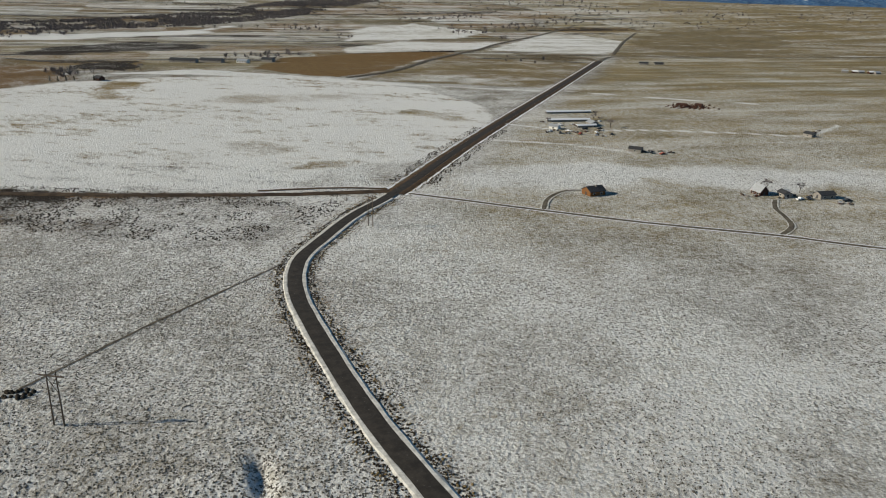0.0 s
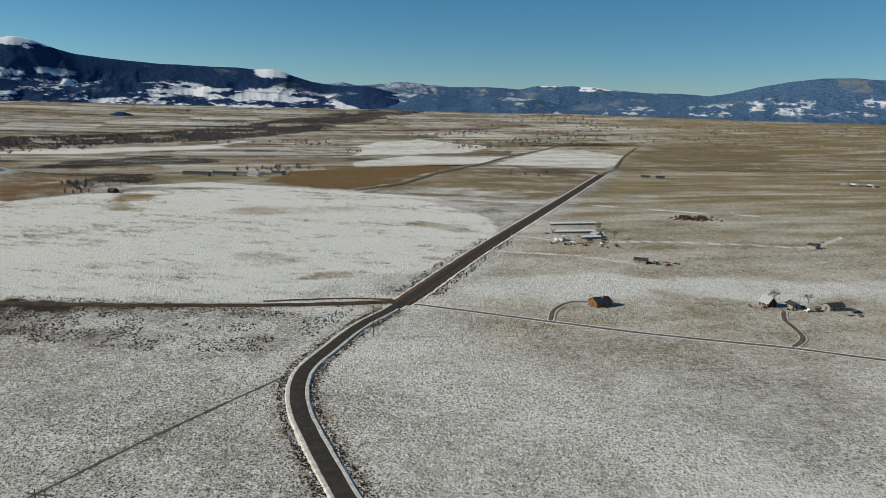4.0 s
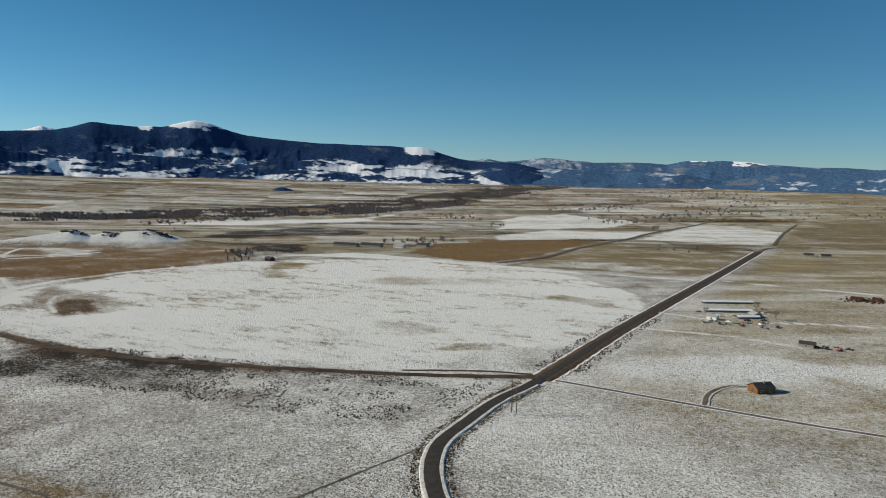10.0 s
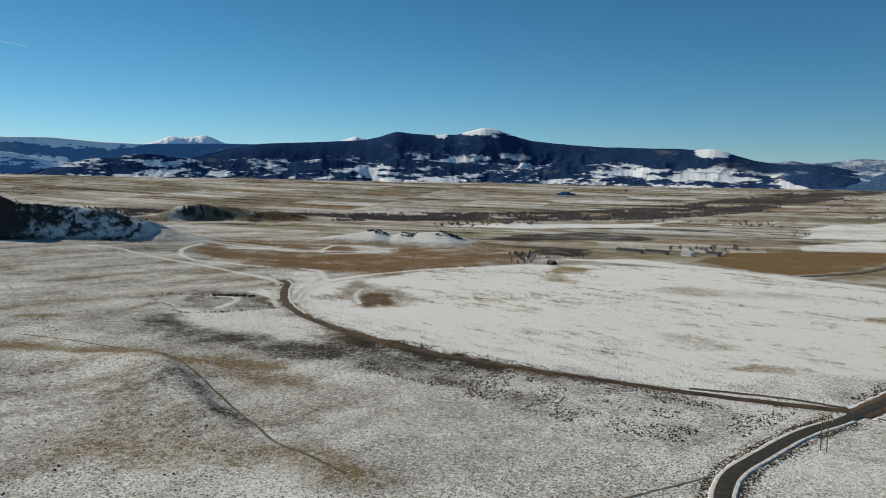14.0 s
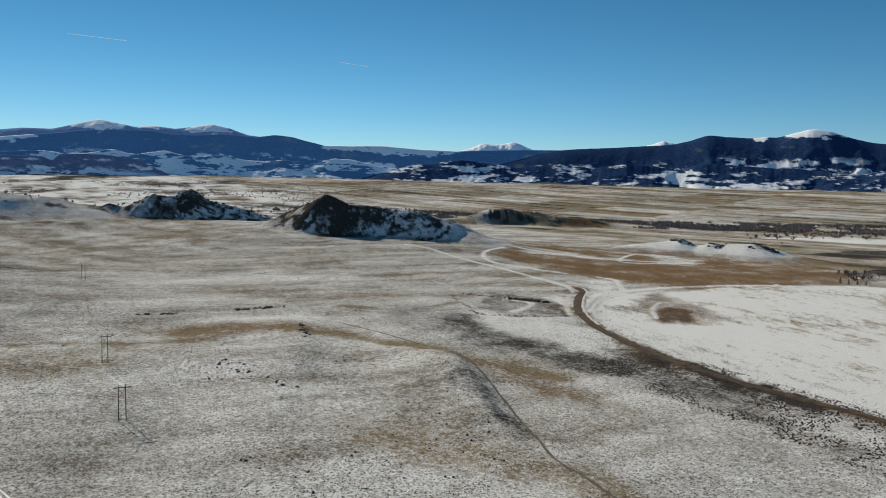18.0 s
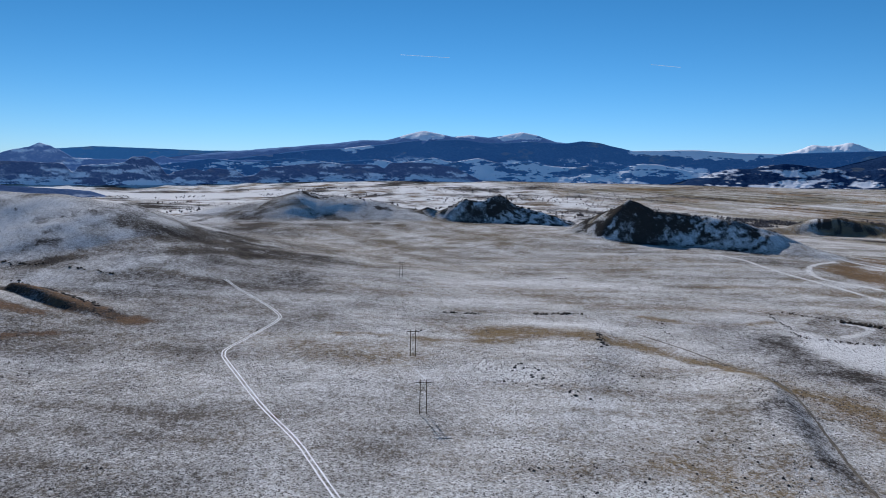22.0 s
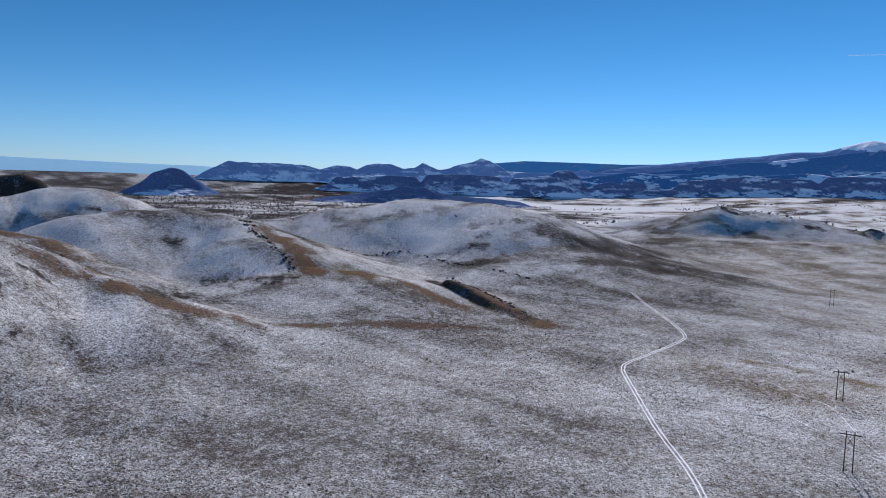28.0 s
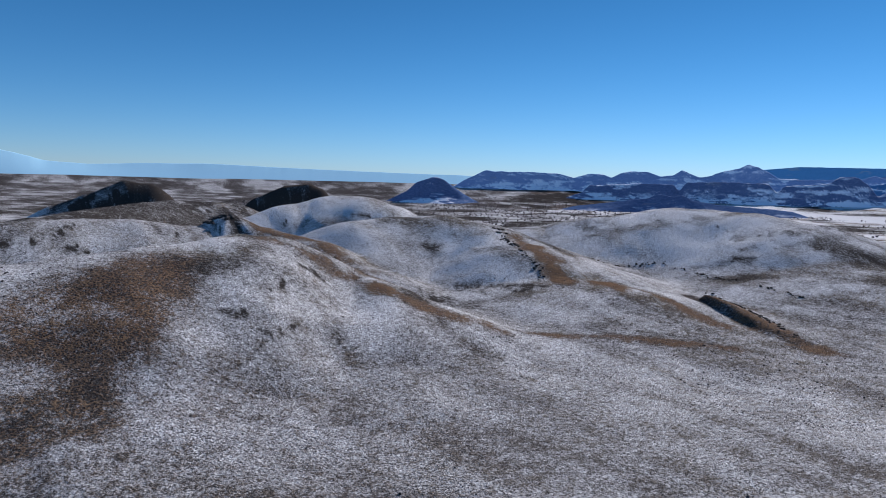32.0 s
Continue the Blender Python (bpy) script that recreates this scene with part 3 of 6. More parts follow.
def cover_of(x, y, z):
    """How much snow, bare brown earth and dark brush lies at each place."""
    r = np.hypot(x, y)
    soft = np.clip(r / 900, 0.35, 0.9)
    X = x + soft * (16 * (fbm(x, y, 60, 3, 70) - 0.5) + 7 * (fbm(x, y, 12, 2, 74) - 0.5))
    Y = y + soft * (16 * (fbm(x, y, 60, 3, 71) - 0.5) + 7 * (fbm(x, y, 12, 2, 75) - 0.5))
    big = fbm(x, y, 300, 4, 50)
    patch = fbm(x, y, 45, 4, 52)
    snow = 0.49 + 0.28 * (patch - 0.5) + 0.16 * (fbm(x, y, 14, 3, 53) - 0.5) + 0.13 * (big - 0.5)
    till = np.clip(0.12 * (patch - 0.35), 0, 1)
    shrub = 0.16 + 0.10 * smooth(150, -150, y + 0.25 * x + 60) + 0.35 * (fbm(x, y, 80, 3, 54) - 0.5)

    drift = fbm(0.97 * x - 0.25 * y + 30 * patch, (0.25 * x + 0.97 * y) * 0.13 + 12 * big, 20, 5, 98, 0.62) - 0.5
    plain_west = smooth(-120, -280, x) * smooth(1700, 1300, r)
    snow = snow + (0.36 + 0.2 * smooth(0, 250, y)) * drift * plain_west + 0.03 * plain_west * smooth(-60, 60, y)
    till = till + plain_west * (0.08 + 0.24 * smooth(0, 250, y)) * smooth(0.0, -0.16, drift)

    def lay(mask, s, t, b):
        nonlocal snow, till, shrub
        snow = snow * (1 - mask) + mask * (s + 0.22 * (patch - 0.5) + 0.12 * (big - 0.5))
        till = till * (1 - mask) + mask * t * (0.7 + 0.6 * big)
        shrub = shrub * (1 - mask) + mask * b
    south = smooth(150, -150, y + 0.25 * x + 60)
    snow = snow - 0.09 * smooth(-5, -60, x) * smooth(-210, -150, x) * smooth(340, 250, y) - 0.11 * plain_west * smooth(600, 950, r) * smooth(-150, 0, y)
    snow = snow - 0.13 * south + 0.11 * smooth(-300, -160, x) * smooth(600, 440, r)
    # the dry, nearly bare plain east of the road
    road_x = np.interp(y, [415, 586, 930, 1288, 1400], [-25, 27, 140, 256, 300])
    east = smooth(-5, 60, X - road_x)
    wisp = fbm(0.95 * x + 0.3 * y, (0.95 * y - 0.3 * x) * 7, 150, 5, 83, 0.62) - 0.5
    lay(0.85 * east * smooth(260, 380, Y), 0.46 + 0.35 * wisp + 0.2 * (fbm(x, y, 9, 3, 109, 0.65) - 0.5), 0.10, 0.06)
    lay(east * smooth(480, 620, Y - 0.10 * X), 0.40 + 0.5 * wisp, 0.12, 0.06)
    lay(east * smooth(640, 900, Y - 0.20 * X), 0.33 + 0.6 * wisp, 0.10 - 0.5 * wisp, 0.05)
    lay(smooth(-0.3, 1, (X - 300 - (Y - 1400) * 0.36) / (60 + 0.4 * np.clip(Y - 1600, 0, 3000))) * smooth(1290, 1900, Y + 0.42 * X - 130), 0.22 + 0.8 * wisp, 0.25, 0.04 + 0.34 * value_noise(X / 600, Y / 60, 79))
    # far valley: strips of field
    haze_edge = 40 + 0.3 * np.clip(Y - 1600, 0, 3000)
    west = smooth(1, -1, (X - 300 - (Y - 1400) * 0.36) / haze_edge)
    far = smooth(930, 1060, Y) * west
    u, v = (X * 0.95 + Y * 0.31), (Y * 0.95 - X * 0.31)
    strips = lattice(np.floor(u / 260 + 0.3), np.floor(v / 150 + 0.2), 81)
    strips2 = 0.5 * lattice(np.floor(u / 260 + 0.3), np.floor(v / 50 + 0.2), 85) + 0.5 * value_noise(u / 180 + 8, v / 30, 85)
    tilled = lattice(np.floor(u / 260 + 0.3), np.floor(v / 150 + 0.2), 88)
    streaks = fbm(u * 0.12 + 40 * patch, v, 34, 4, 89, 0.6)
    lay(far, 0.08 + 0.26 * strips + 0.16 * strips2 + 0.75 * (streaks - 0.42), 0.75 * smooth(0.55, 0.8, tilled), 0.04 + 0.5 * smooth(0.44, 0.34, streaks))
    beyond = smooth(1450, 1800, r) * smooth(1500, 600, Y)
    azim = bearing(x, y)
    slope = np.degrees(110 * np.exp(-0.467 * np.clip((r - 2000) / 1000, 0, 3) ** 1.5) / (r + 1))
    s5 = fbm(azim, slope * 9, 3.0, 5, 96, 0.65)
    s6 = fbm(azim, slope * 14, 1.2, 4, 97, 0.65)
    mix5 = np.clip(0.5 + 4.0 * (0.55 * s5 + 0.45 * s6 - 0.5), 0, 1)
    lay(beyond, 0.16 + 0.72 * mix5, 0.5 * smooth(0.55, 0.40, s6), 0.06 + 0.85 * smooth(0.47, 0.40, s5))
    # bottom land with dark leafless brush
    lay(smooth(1500, 1800, r) * smooth(3000, 2300, r) * smooth(-700, -1200, Y + 0.25 * X + 300 * (big - 0.5)) * 0.9, 0.05 + 0.45 * mix5, 0.1, 0.32 + 0.6 * smooth(0.58, 0.46, s5))
    snow = snow - 0.24 * smooth(2000, 2600, r) * smooth(-1400, -2000, Y + 0.1 * X)
    shrub = shrub + 0.25 * smooth(2000, 2600, r) * smooth(-1400, -2000, Y + 0.1 * X)
    sw = smooth(2200, 2900, r) * smooth(119, 129, azim)
    lay(0.9 * sw, 0.20 + 0.4 * (mix5 - 0.5), 0.04, 0.36)
    # thickets under the river's trees
    m = smooth(120, 40, along(RIVER, X, Y)[0]) * smooth(0.36, 0.50, fbm(x, y, 150, 4, 65, 0.6))
    snow, shrub = snow * (1 - 0.5 * m), shrub + 0.28 * m
    # round field under snow, with ring marks and thin places
    d = np.hypot(X - PIVOT[0], Y - PIVOT[1])
    ring = np.abs(np.hypot(x - PIVOT[0], y - PIVOT[1]) % 34 - 17) < 1.3
    comb = fbm(0.96 * x - 0.28 * y + 20 * patch, (0.28 * x + 0.96 * y) * 3.5, 16, 5, 105, 0.75) - 0.5
    streak = 0.4 * (fbm(x, y * 2.2, 90, 5, 87, 0.65) - 0.5) + 0.35 * (fbm(x, y * 1.6, 26, 4, 86, 0.65) - 0.5) + 0.55 * comb
    lay(smooth(PIVOT[2] + 3, PIVOT[2] - 3, d) * (Y > 380), 0.84 + 2.0 * np.clip(streak, -0.3, 0.05), 0.6 * smooth(-0.03, -0.14, streak), 0.03)
    lay(inside([(-520, 470), (-442, 461), (-388, 425), (-318, 400), (-260, 391), (-198, 391), (-130, 397), (-80, 404), (-35, 415), (0, 505), (35, 615), (40, 700), (-480, 640)], X, Y) * 1.0, 0.84 + 2.0 * np.clip(streak, -0.3, 0.05), 0.5 * smooth(-0.03, -0.14, streak), 0.05 + 0.6 * smooth(0.0, -0.12, streak) * smooth(500, 420, Y))
    snow = snow - 0.07 * ring * (d < PIVOT[2])
    straw = np.clip(0.22 + 0.2 * smooth(-200, -60, x) * smooth(1000, 600, r) + 0.9 * east * smooth(240, 480, Y) + 0.38 * far + 0.12 * beyond + 0.9 * (d < PIVOT[2]) + 0.22 * plain_west * smooth(-80, 250, y) + 0.45 * (patch - 0.4), 0, 1)
    lay(smooth(4, 9, z) * inside([(-880, 850), (-600, 850), (-600, 1080), (-880, 1080)], x, y), 0.72, 0.12, 0.06)
    # hills: snow thins out on steep, rocky and sunny ground
    e = 6.0
    up = (z > 2.5) & (r < 2400)
    gx, gy = np.zeros(np.shape(x)), np.zeros(np.shape(x))
    gx[up], gy[up] = (height(x[up] + e, y[up]) - z[up]) / e, (height(x[up], y[up] + e) - z[up]) / e
    steep = np.hypot(gx, gy)
    sunny = gx * 0.998 + gy * 0.065
    hill = smooth(4, 22, z) * smooth(2500, 2050, r)
    snow = snow + hill * (0.02 + 0.09 * smooth(-60, -200, y) * smooth(300, 420, r) - 0.28 * np.clip(sunny, 0, 0.5) + 0.25 * (fbm(x, y, 24, 3, 57) - 0.5))
    snow = snow + hill * (0.06 * smooth(900, 1100, r) + 0.55 * np.clip(-sunny - 0.10, 0, 0.45) - 0.22 * smooth(0.66, 0.82, ridged(x, y, 95, 4, 59)))
    till = till + hill * 0.3 * np.clip(sunny - 0.14, 0, 0.4) + 0.16 * hill * smooth(0.54, 0.68, fbm(x, y, 110, 4, 60))
    shrub = shrub + smooth(2, 10, z) * smooth(2000, 1200, r) * (0.10 + 0.16 * smooth(0.48, 0.66, fbm(x, y, 38, 4, 62)))
    rocky = hill * smooth(0.72, 0.90, 0.45 * steep + 1.7 * (ridged(x, y, 30, 5, 58, 0.6) - 0.50) * smooth(0.25, 0.5, steep))
    snow = snow * (1 - 0.75 * rocky)
    shrub = np.maximum(shrub, rocky * 0.9)
    # two hills and the mesa's face: brush and shade both put into darker cover
    dark = smooth(110, 50, along([(-740, -1005), (-860, -915)], x, y)[0]) + smooth(190, 90, np.hypot(x + 660, y + 1215)) + smooth(70, 25, along([(-1400, 1135), (-1340, 1200), (-1280, 1268)], x, y)[0])
    snow = snow - 0.5 * np.clip(dark, 0, 1)
    shrub, till = shrub + 0.2 * np.clip(dark, 0, 1), till + 0.25 * np.clip(dark, 0, 1)
    # black rock along the sunny rims and in ribs below the crests; snow lies smooth between
    for line, w in (([(-1150, 462), (-1128, 478), (-1104, 503), (-1090, 516)], 34), ([(-1064, 548), (-1030, 592), (-985, 640), (-950, 662)], 44), ([(-1475, 268), (-1444, 333), (-1423, 401), (-1373, 499)], 58), ([(-1560, 0), (-1550, 24), (-1532, 70)], 40), ([(-1060, 490), (-1000, 560), (-940, 620)], 46), ([(-1385, 340), (-1360, 410), (-1340, 460)], 50)):
        m = smooth(w, 0.3 * w, along(line, x, y)[0]) * smooth(0.46, 0.60, 0.45 * fbm(x, y, 40, 5, 103, 0.7) + 0.3 * ridged(x, y, 16, 4, 104, 0.65) + 0.25 * fbm(x, y, 9, 3, 106, 0.7))
        snow, shrub, till = snow - 0.36 * m, shrub + 0.36 * m, till + 0.25 * m
    # dark ledges, heather-brown slopes
    spot, mott = np.zeros(np.shape(x)), fbm(x, y * 1.5, 15, 4, 100, 0.65)
    for sx, sy, sw in SPOTS:
        near = (np.abs(x - sx) < 2 * sw) & (np.abs(y - sy) < 2 * sw)
        spot[near] = np.maximum(spot[near], 0.6 * smooth(1.0, 0.4, np.hypot(x[near] - sx, y[near] - sy) / sw + 2.6 * (mott[near] - 0.45)))
    for poly, s, t, b in DARK:
        m = sum(inside(poly, X + 1.2 * ox, Y + 1.2 * oy) * 0.25 for ox, oy in ((-8, -3), (7, 3), (2, -8), (-2, 8))) * smooth(0.25, 0.48, fbm(x, y, 26, 4, 99, 0.6))
        lay(m, s, t, b)
    snow, shrub = snow - 0.45 * spot, shrub + 0.8 * spot
    far_streak = smooth(500, 900, r) * (fbm(0.9 * x + 0.4 * y, (0.9 * y - 0.4 * x) * 5, 220, 5, 79, 0.62) - 0.5)
    mottle = fbm(x + 0.4 * y, y - 0.4 * x, 26, 5, 78, 0.68)
    for outline, s, t, b, dry, edge, fray in FIELDS:
        reach = edge + fray
        ox, oy = [p[0] for p in outline], [p[1] for p in outline]
        near = (x > min(ox) - reach) & (x < max(ox) + reach) & (y > min(oy) - reach) & (y < max(oy) + reach)
        if not near.any():
            continue
        nx, ny = x[near], y[near]
        deep = along(outline + outline[:1], nx, ny)[0] * np.where(inside(outline, nx, ny), 1, -1)
        m = np.zeros(np.shape(x))
        m[near] = 0.92 * smooth(-1.6 * edge, 1.6 * edge, deep + 3.2 * fray * (fbm(nx, ny, 4 * fray, 5, 77, 0.66) - 0.5))
        lay(m, s, t, b)
        snow, shrub = snow + 0.55 * m * (mottle - 0.5) + 0.5 * m * far_streak, shrub - 0.4 * m * b * (mottle - 0.5)
        straw = straw * (1 - m) + dry * m
    # long tongues of ochre grass on the banks of the swale
    for line, w in OCHRE:
        m = 0.75 * smooth(1.3, 0.2, along(line, X, Y)[0] / w + 1.8 * (fbm(x, y, 22, 4, 108, 0.62) - 0.42))
        snow, till, straw, shrub = snow * (1 - m) + 0.22 * m, till * (1 - m) + 0.6 * m, straw * (1 - m) + 0.85 * m, shrub * (1 - 0.6 * m)
    # brown grass along the crest of the near hill and in the saddle behind it
    for line, w in (([(-335, -365), (-355, -335), (-374, -296), (-388, -262), (-412, -232)], 14), ([(-440, -520), (-447, -455), (-425, -385), (-395, -310)], 26), ([(-648, -388), (-600, -314), (-568, -276), (-590, -240)], 20), ([(-568, -276), (-600, -250), (-604, -223), (-570, -150)], 12), ([(-565, -85), (-606, -135), (-655, -185)], 17), ([(-408, -255), (-470, -190), (-520, -120)], 9)):
        dl = along(line, X, Y)[0]
        m = 0.85 * smooth(1.35, 0.2, dl / w + 2.4 * (fbm(x, y, 20, 4, 101, 0.62) - 0.42))
        snow, till, straw = snow * (1 - m) + 0.08 * m, till * (1 - m) + 0.95 * m, straw * (1 - m)
        shrub = shrub * (1 - 0.7 * m)
    straw = straw * (1 - smooth(108, 122, azim) * smooth(900, 1500, r))
    for line, wide in TRACKS:
        reach = 12
        tx, ty = [p[0] for p in line], [p[1] for p in line]
        near = (x > min(tx) - reach) & (x < max(tx) + reach) & (y > min(ty) - reach) & (y < max(ty) + reach)
        if near.any():
            m = np.zeros(np.shape(x))
            dt = along(curve_points(line, 6), x[near] + 2 * (patch[near] - 0.5), y[near] + 2 * (patch[near] - 0.5))[0]
            m[near] = smooth(2.2 * wide + 2.0, 0.8 * wide, dt) * (0.55 + 0.45 * smooth(0.38, 0.55, fbm(x[near], y[near], 14, 3, 107)))
            snow, till, shrub = snow * (1 - m) + 0.95 * m, till * (1 - 0.6 * m), shrub * (1 - m)
    # verge and ditch lines
    dr = along(ROAD, x, y)[0]
    m = smooth(14, 9, dr) * smooth(5.5, 6.5, dr) * (r < 1300)
    snow, till, shrub = snow - 0.06 * m, till + 0.4 * m, shrub + 0.22 * m
    dl, side, _ = along(LANE, x, y)
    m = smooth(9, 4, dl) * (r < 900)
    snow, till = snow - 0.12 * m, till + 0.4 * m
    m = smooth(26, 5, dl) * (d > PIVOT[2]) * smooth(-120, -200, x) * (r < 900) * smooth(0.30, 0.52, fbm(x, y, 16, 4, 102, 0.6))
    snow, till, shrub = snow - 0.30 * m, till + 0.6 * m, shrub + 0.22 * m
    return np.stack([snow, till, shrub, straw], -1)


def build_ground():
    az = np.radians(np.concatenate([np.arange(-40, 168, 0.15), np.arange(168, 320.01, 2.0)]))
    rad = np.concatenate([[0.0, 30, 60], 90 * np.exp(np.arange(0, 1.0001, 1 / 460) * math.log(4880 / 90))])
    # closer rows over the steep western hills
    rad = np.unique(np.concatenate([rad, np.arange(985, 1215, 3.6), np.arange(1370, 1630, 4.2)]))
    A, Rr = np.meshgrid(az, rad)
    xs, ys = -20 - Rr * np.sin(A), 20 + Rr * np.cos(A)
    zs = height(xs, ys)
    ob = grid_mesh("ground", xs, ys, zs, M_GROUND, cover_of(xs, ys, zs))
    return tagged(ob, "dry winter grassland thinly covered with patchy snow", "ground", kind="structure")


build_ground()


# ---- mountains ----
def skyline(az, summits, soft=0.5):
    """Elevation of the crest, rounded between its summits and saddles."""
    at = sorted(summits)
    a, e = np.array([p[0] for p in at]), np.array([p[1] for p in at])
    return sum(np.interp(az + o, a, e) for o in (-soft, -soft / 2, 0, soft / 2, soft)) / 5


def mountains(name, rc, deep, crest, material, label, seed, relief=0.35, soft=0.25, jag=0.10, clear=(0.0, 0.1, 0.5), size=1.3, white=(), cliff=False, foot=0.0, base=0.22, step=0.08, dome=1.0):
    """A range whose crest stands at distance rc; clear: snowy clearings (amount, from and to a part of its height)."""
    az = np.arange(min(crest[0][0], crest[-1][0]), max(crest[0][0], crest[-1][0]), step)
    A, S = np.meshgrid(az, np.linspace(0, 1.15, 60))
    rr = rc - deep + deep * S
    a = np.radians(A)
    xs, ys = -20 - rr * np.sin(a), 20 + rr * np.cos(a)
    E = skyline(A, crest, soft) + jag * (fbm(A, A * 0 + seed, 1.6, 5, seed, 0.6) - 0.5)
    top = 110 + rc * np.tan(np.radians(E))
    low = far_rise(rc - deep, A) - 8
    t = np.clip(S, 0, 1)
    arc = a * rc
    if cliff:
        k = np.clip(t + 0.30 * (fbm(arc, rr * 0.5, 150, 4, seed + 5, 0.6) - 0.5) * np.sin(np.pi * t), 0, 1)
        prof = 0.50 * np.clip(k / 0.74, 0, 1) ** 1.4 + 0.50 * smooth(0.68, 0.94, k)
    else:
        prof = 1 - (1 - t) ** dome
    rise = np.maximum(top - low, 4)
    # spurs run down from the crest, with gullies between them
    lean = 0.6 * deep * (fbm(xs, ys, deep * 0.9, 3, seed + 2) - 0.5)
    spur = 0.7 * ridged(arc + lean, rr * 0.6, deep * 1.0, 3, seed + 3, 0.5) + 0.3 * ridged(arc + lean, rr * 0.8, deep * 0.3, 4, seed + 4, 0.6)
    zs = low + (top - low) * prof - 1.6 * relief * rise * np.sin(np.pi * t) ** 0.9 * (1.15 - t) * (1 - spur)
    zs = zs - 0.5 * rise * np.clip((S - 1) / 0.15, 0, 1)
    el = np.degrees(np.arctan2(zs - 110, rr))
    part_up = (zs - low) / rise
    f = 0.5 + 2.0 * (0.62 * fbm(A, el * 4.2 + seed, size, 4, seed + 9, 0.6) + 0.38 * fbm(A + 0.5 * el, el * 4.5 + seed, size * 0.32, 5, seed + 10, 0.68) - 0.5) + 0.25 * (spur - 0.6)
    lie = smooth(clear[1] - 0.16, clear[1] + 0.10, part_up) * smooth(clear[2] + 0.22, clear[2] - 0.10, part_up)
    snow = base + 0.06 + (clear[0] + 0.12) * lie * smooth(0.46, 0.70, f) + 0.14 * (f - 0.5)
    if cliff:
        snow = snow + 0.5 * smooth(0.52, 0.10, part_up + 0.5 * (f - 0.5)) * smooth(0.30, 0.58, f) + 0.22 * smooth(0.54, 0.66, fbm(A * 0.5, el * 3.0 + seed, 0.7, 4, seed + 12, 0.6))
    for wa, ww, we in white:
        snow = snow + 1.1 * smooth(ww, 0.5 * ww, np.abs(A - wa) + 1.4 * (f - 0.5)) * smooth(we - 0.22, we + 0.04, el + 0.7 * (f - 0.5))
    bare = foot * smooth(0.20, 0.0, part_up + 0.3 * (f - 0.5)) + 0.5 * smooth(0.54, 0.72, fbm(A, el * 3.0 - seed, 2.2, 4, seed + 14, 0.6)) * smooth(0.35, 0.6, part_up) - 0.05
    ob = grid_mesh(name, xs, ys, zs, material, np.stack([snow, bare, np.zeros(xs.shape)], -1), True)
    return tagged(ob, label, "mountain", kind="structure")


# navy and slate: the blue of distant air painted into the forest's base colour
M_HAZED_FOREST = mountain_material("hazed_snowy_forest", (0.010, 0.031, 0.088), (0.030, 0.064, 0.140), (0.12, 0.14, 0.15), -0.10, 0.30)
M_HAZED_SLATE = mountain_material("hazed_slate_forest", (0.024, 0.072, 0.165), (0.085, 0.150, 0.245), (0.18, 0.19, 0.20), -0.05, 0.28)
# from here on haze is both a bluer base colour and a faint emission
M_FAR_HAZED = mountain_material("hazed_far_forest", (0.038, 0.130, 0.285), (0.070, 0.185, 0.36), (0.20, 0.24, 0.30), -0.06, 0.22, haze_glow=0.09)
M_HAZED_BUTTE = mountain_material("hazed_dark_buttes", (0.045, 0.090, 0.200), (0.110, 0.165, 0.285), (0.16, 0.18, 0.24), -0.05, 0.24, haze_glow=0.07)
M_HAZED_PALE = mountain_material("haze_painted_hills", (0.095, 0.19, 0.38), (0.17, 0.27, 0.46), (0.20, 0.23, 0.30), -0.05, 0.24, haze_glow=0.10)
# plateau and last mountain: almost only haze, painted pale and made to glow
M_HAZED_PLATEAU = mountain_material("hazed_plateau", (0.075, 0.23, 0.42), (0.085, 0.25, 0.45), (0.26, 0.3, 0.36), 0.0, 0.2, haze_glow=0.12)
M_PAINTED_HAZE = mountain_material("painted_far_haze", (0.28, 0.49, 0.60), (0.30, 0.51, 0.62), (0.3, 0.45, 0.55), 0.0, 0.16, haze_glow=0.45)

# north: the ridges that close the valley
mountains("backdrop_far_ridge", 4760, 300, [(-46, 1.0), (-20, 1.1), (-17, 1.3), (-14, 1.35), (-12, 1.46), (-10.9, 1.62), (-9, 1.72), (-6.3, 1.66), (-5.1, 1.4), (-2.3, 1.53), (0, 1.45), (3.5, 1.45), (8, 1.35), (13, 1.2)], M_HAZED_SLATE, "ridges tinted haze-blue with thin snow on their tops", 151, clear=(0.12, 0.6, 1.1), base=0.14, size=2.2, white=[(-10.5, 2.0, 1.68), (-7.5, 1.2, 1.7)])
mountains("backdrop_white_ridge", 4820, 260, [(-1.5, 0.9), (0.6, 1.5), (2.7, 1.66), (3.9, 1.72), (4.6, 1.62), (5.6, 1.45), (7.2, 1.45), (8.4, 1.62), (9.6, 1.4), (11, 1.6), (12.5, 1.3), (14, 0.8)], M_HAZED_SLATE, "snow-white summits closing the valley", 226, dome=2.5, jag=0.25, base=0.46, soft=0.15)
mountains("backdrop_valley_hills", 4350, 420, [(-14, -0.7), (-9, 0.2), (-6, 0.75), (-3, 0.85), (-1.5, 0.6), (0.8, 0.85), (3, 0.9), (6, 0.7), (10, -0.4)], M_HAZED_SLATE, "wooded hills tinted haze-blue with a pale snowy slope", 229, clear=(0.22, 0.3, 1.0), base=0.16, size=2.4)
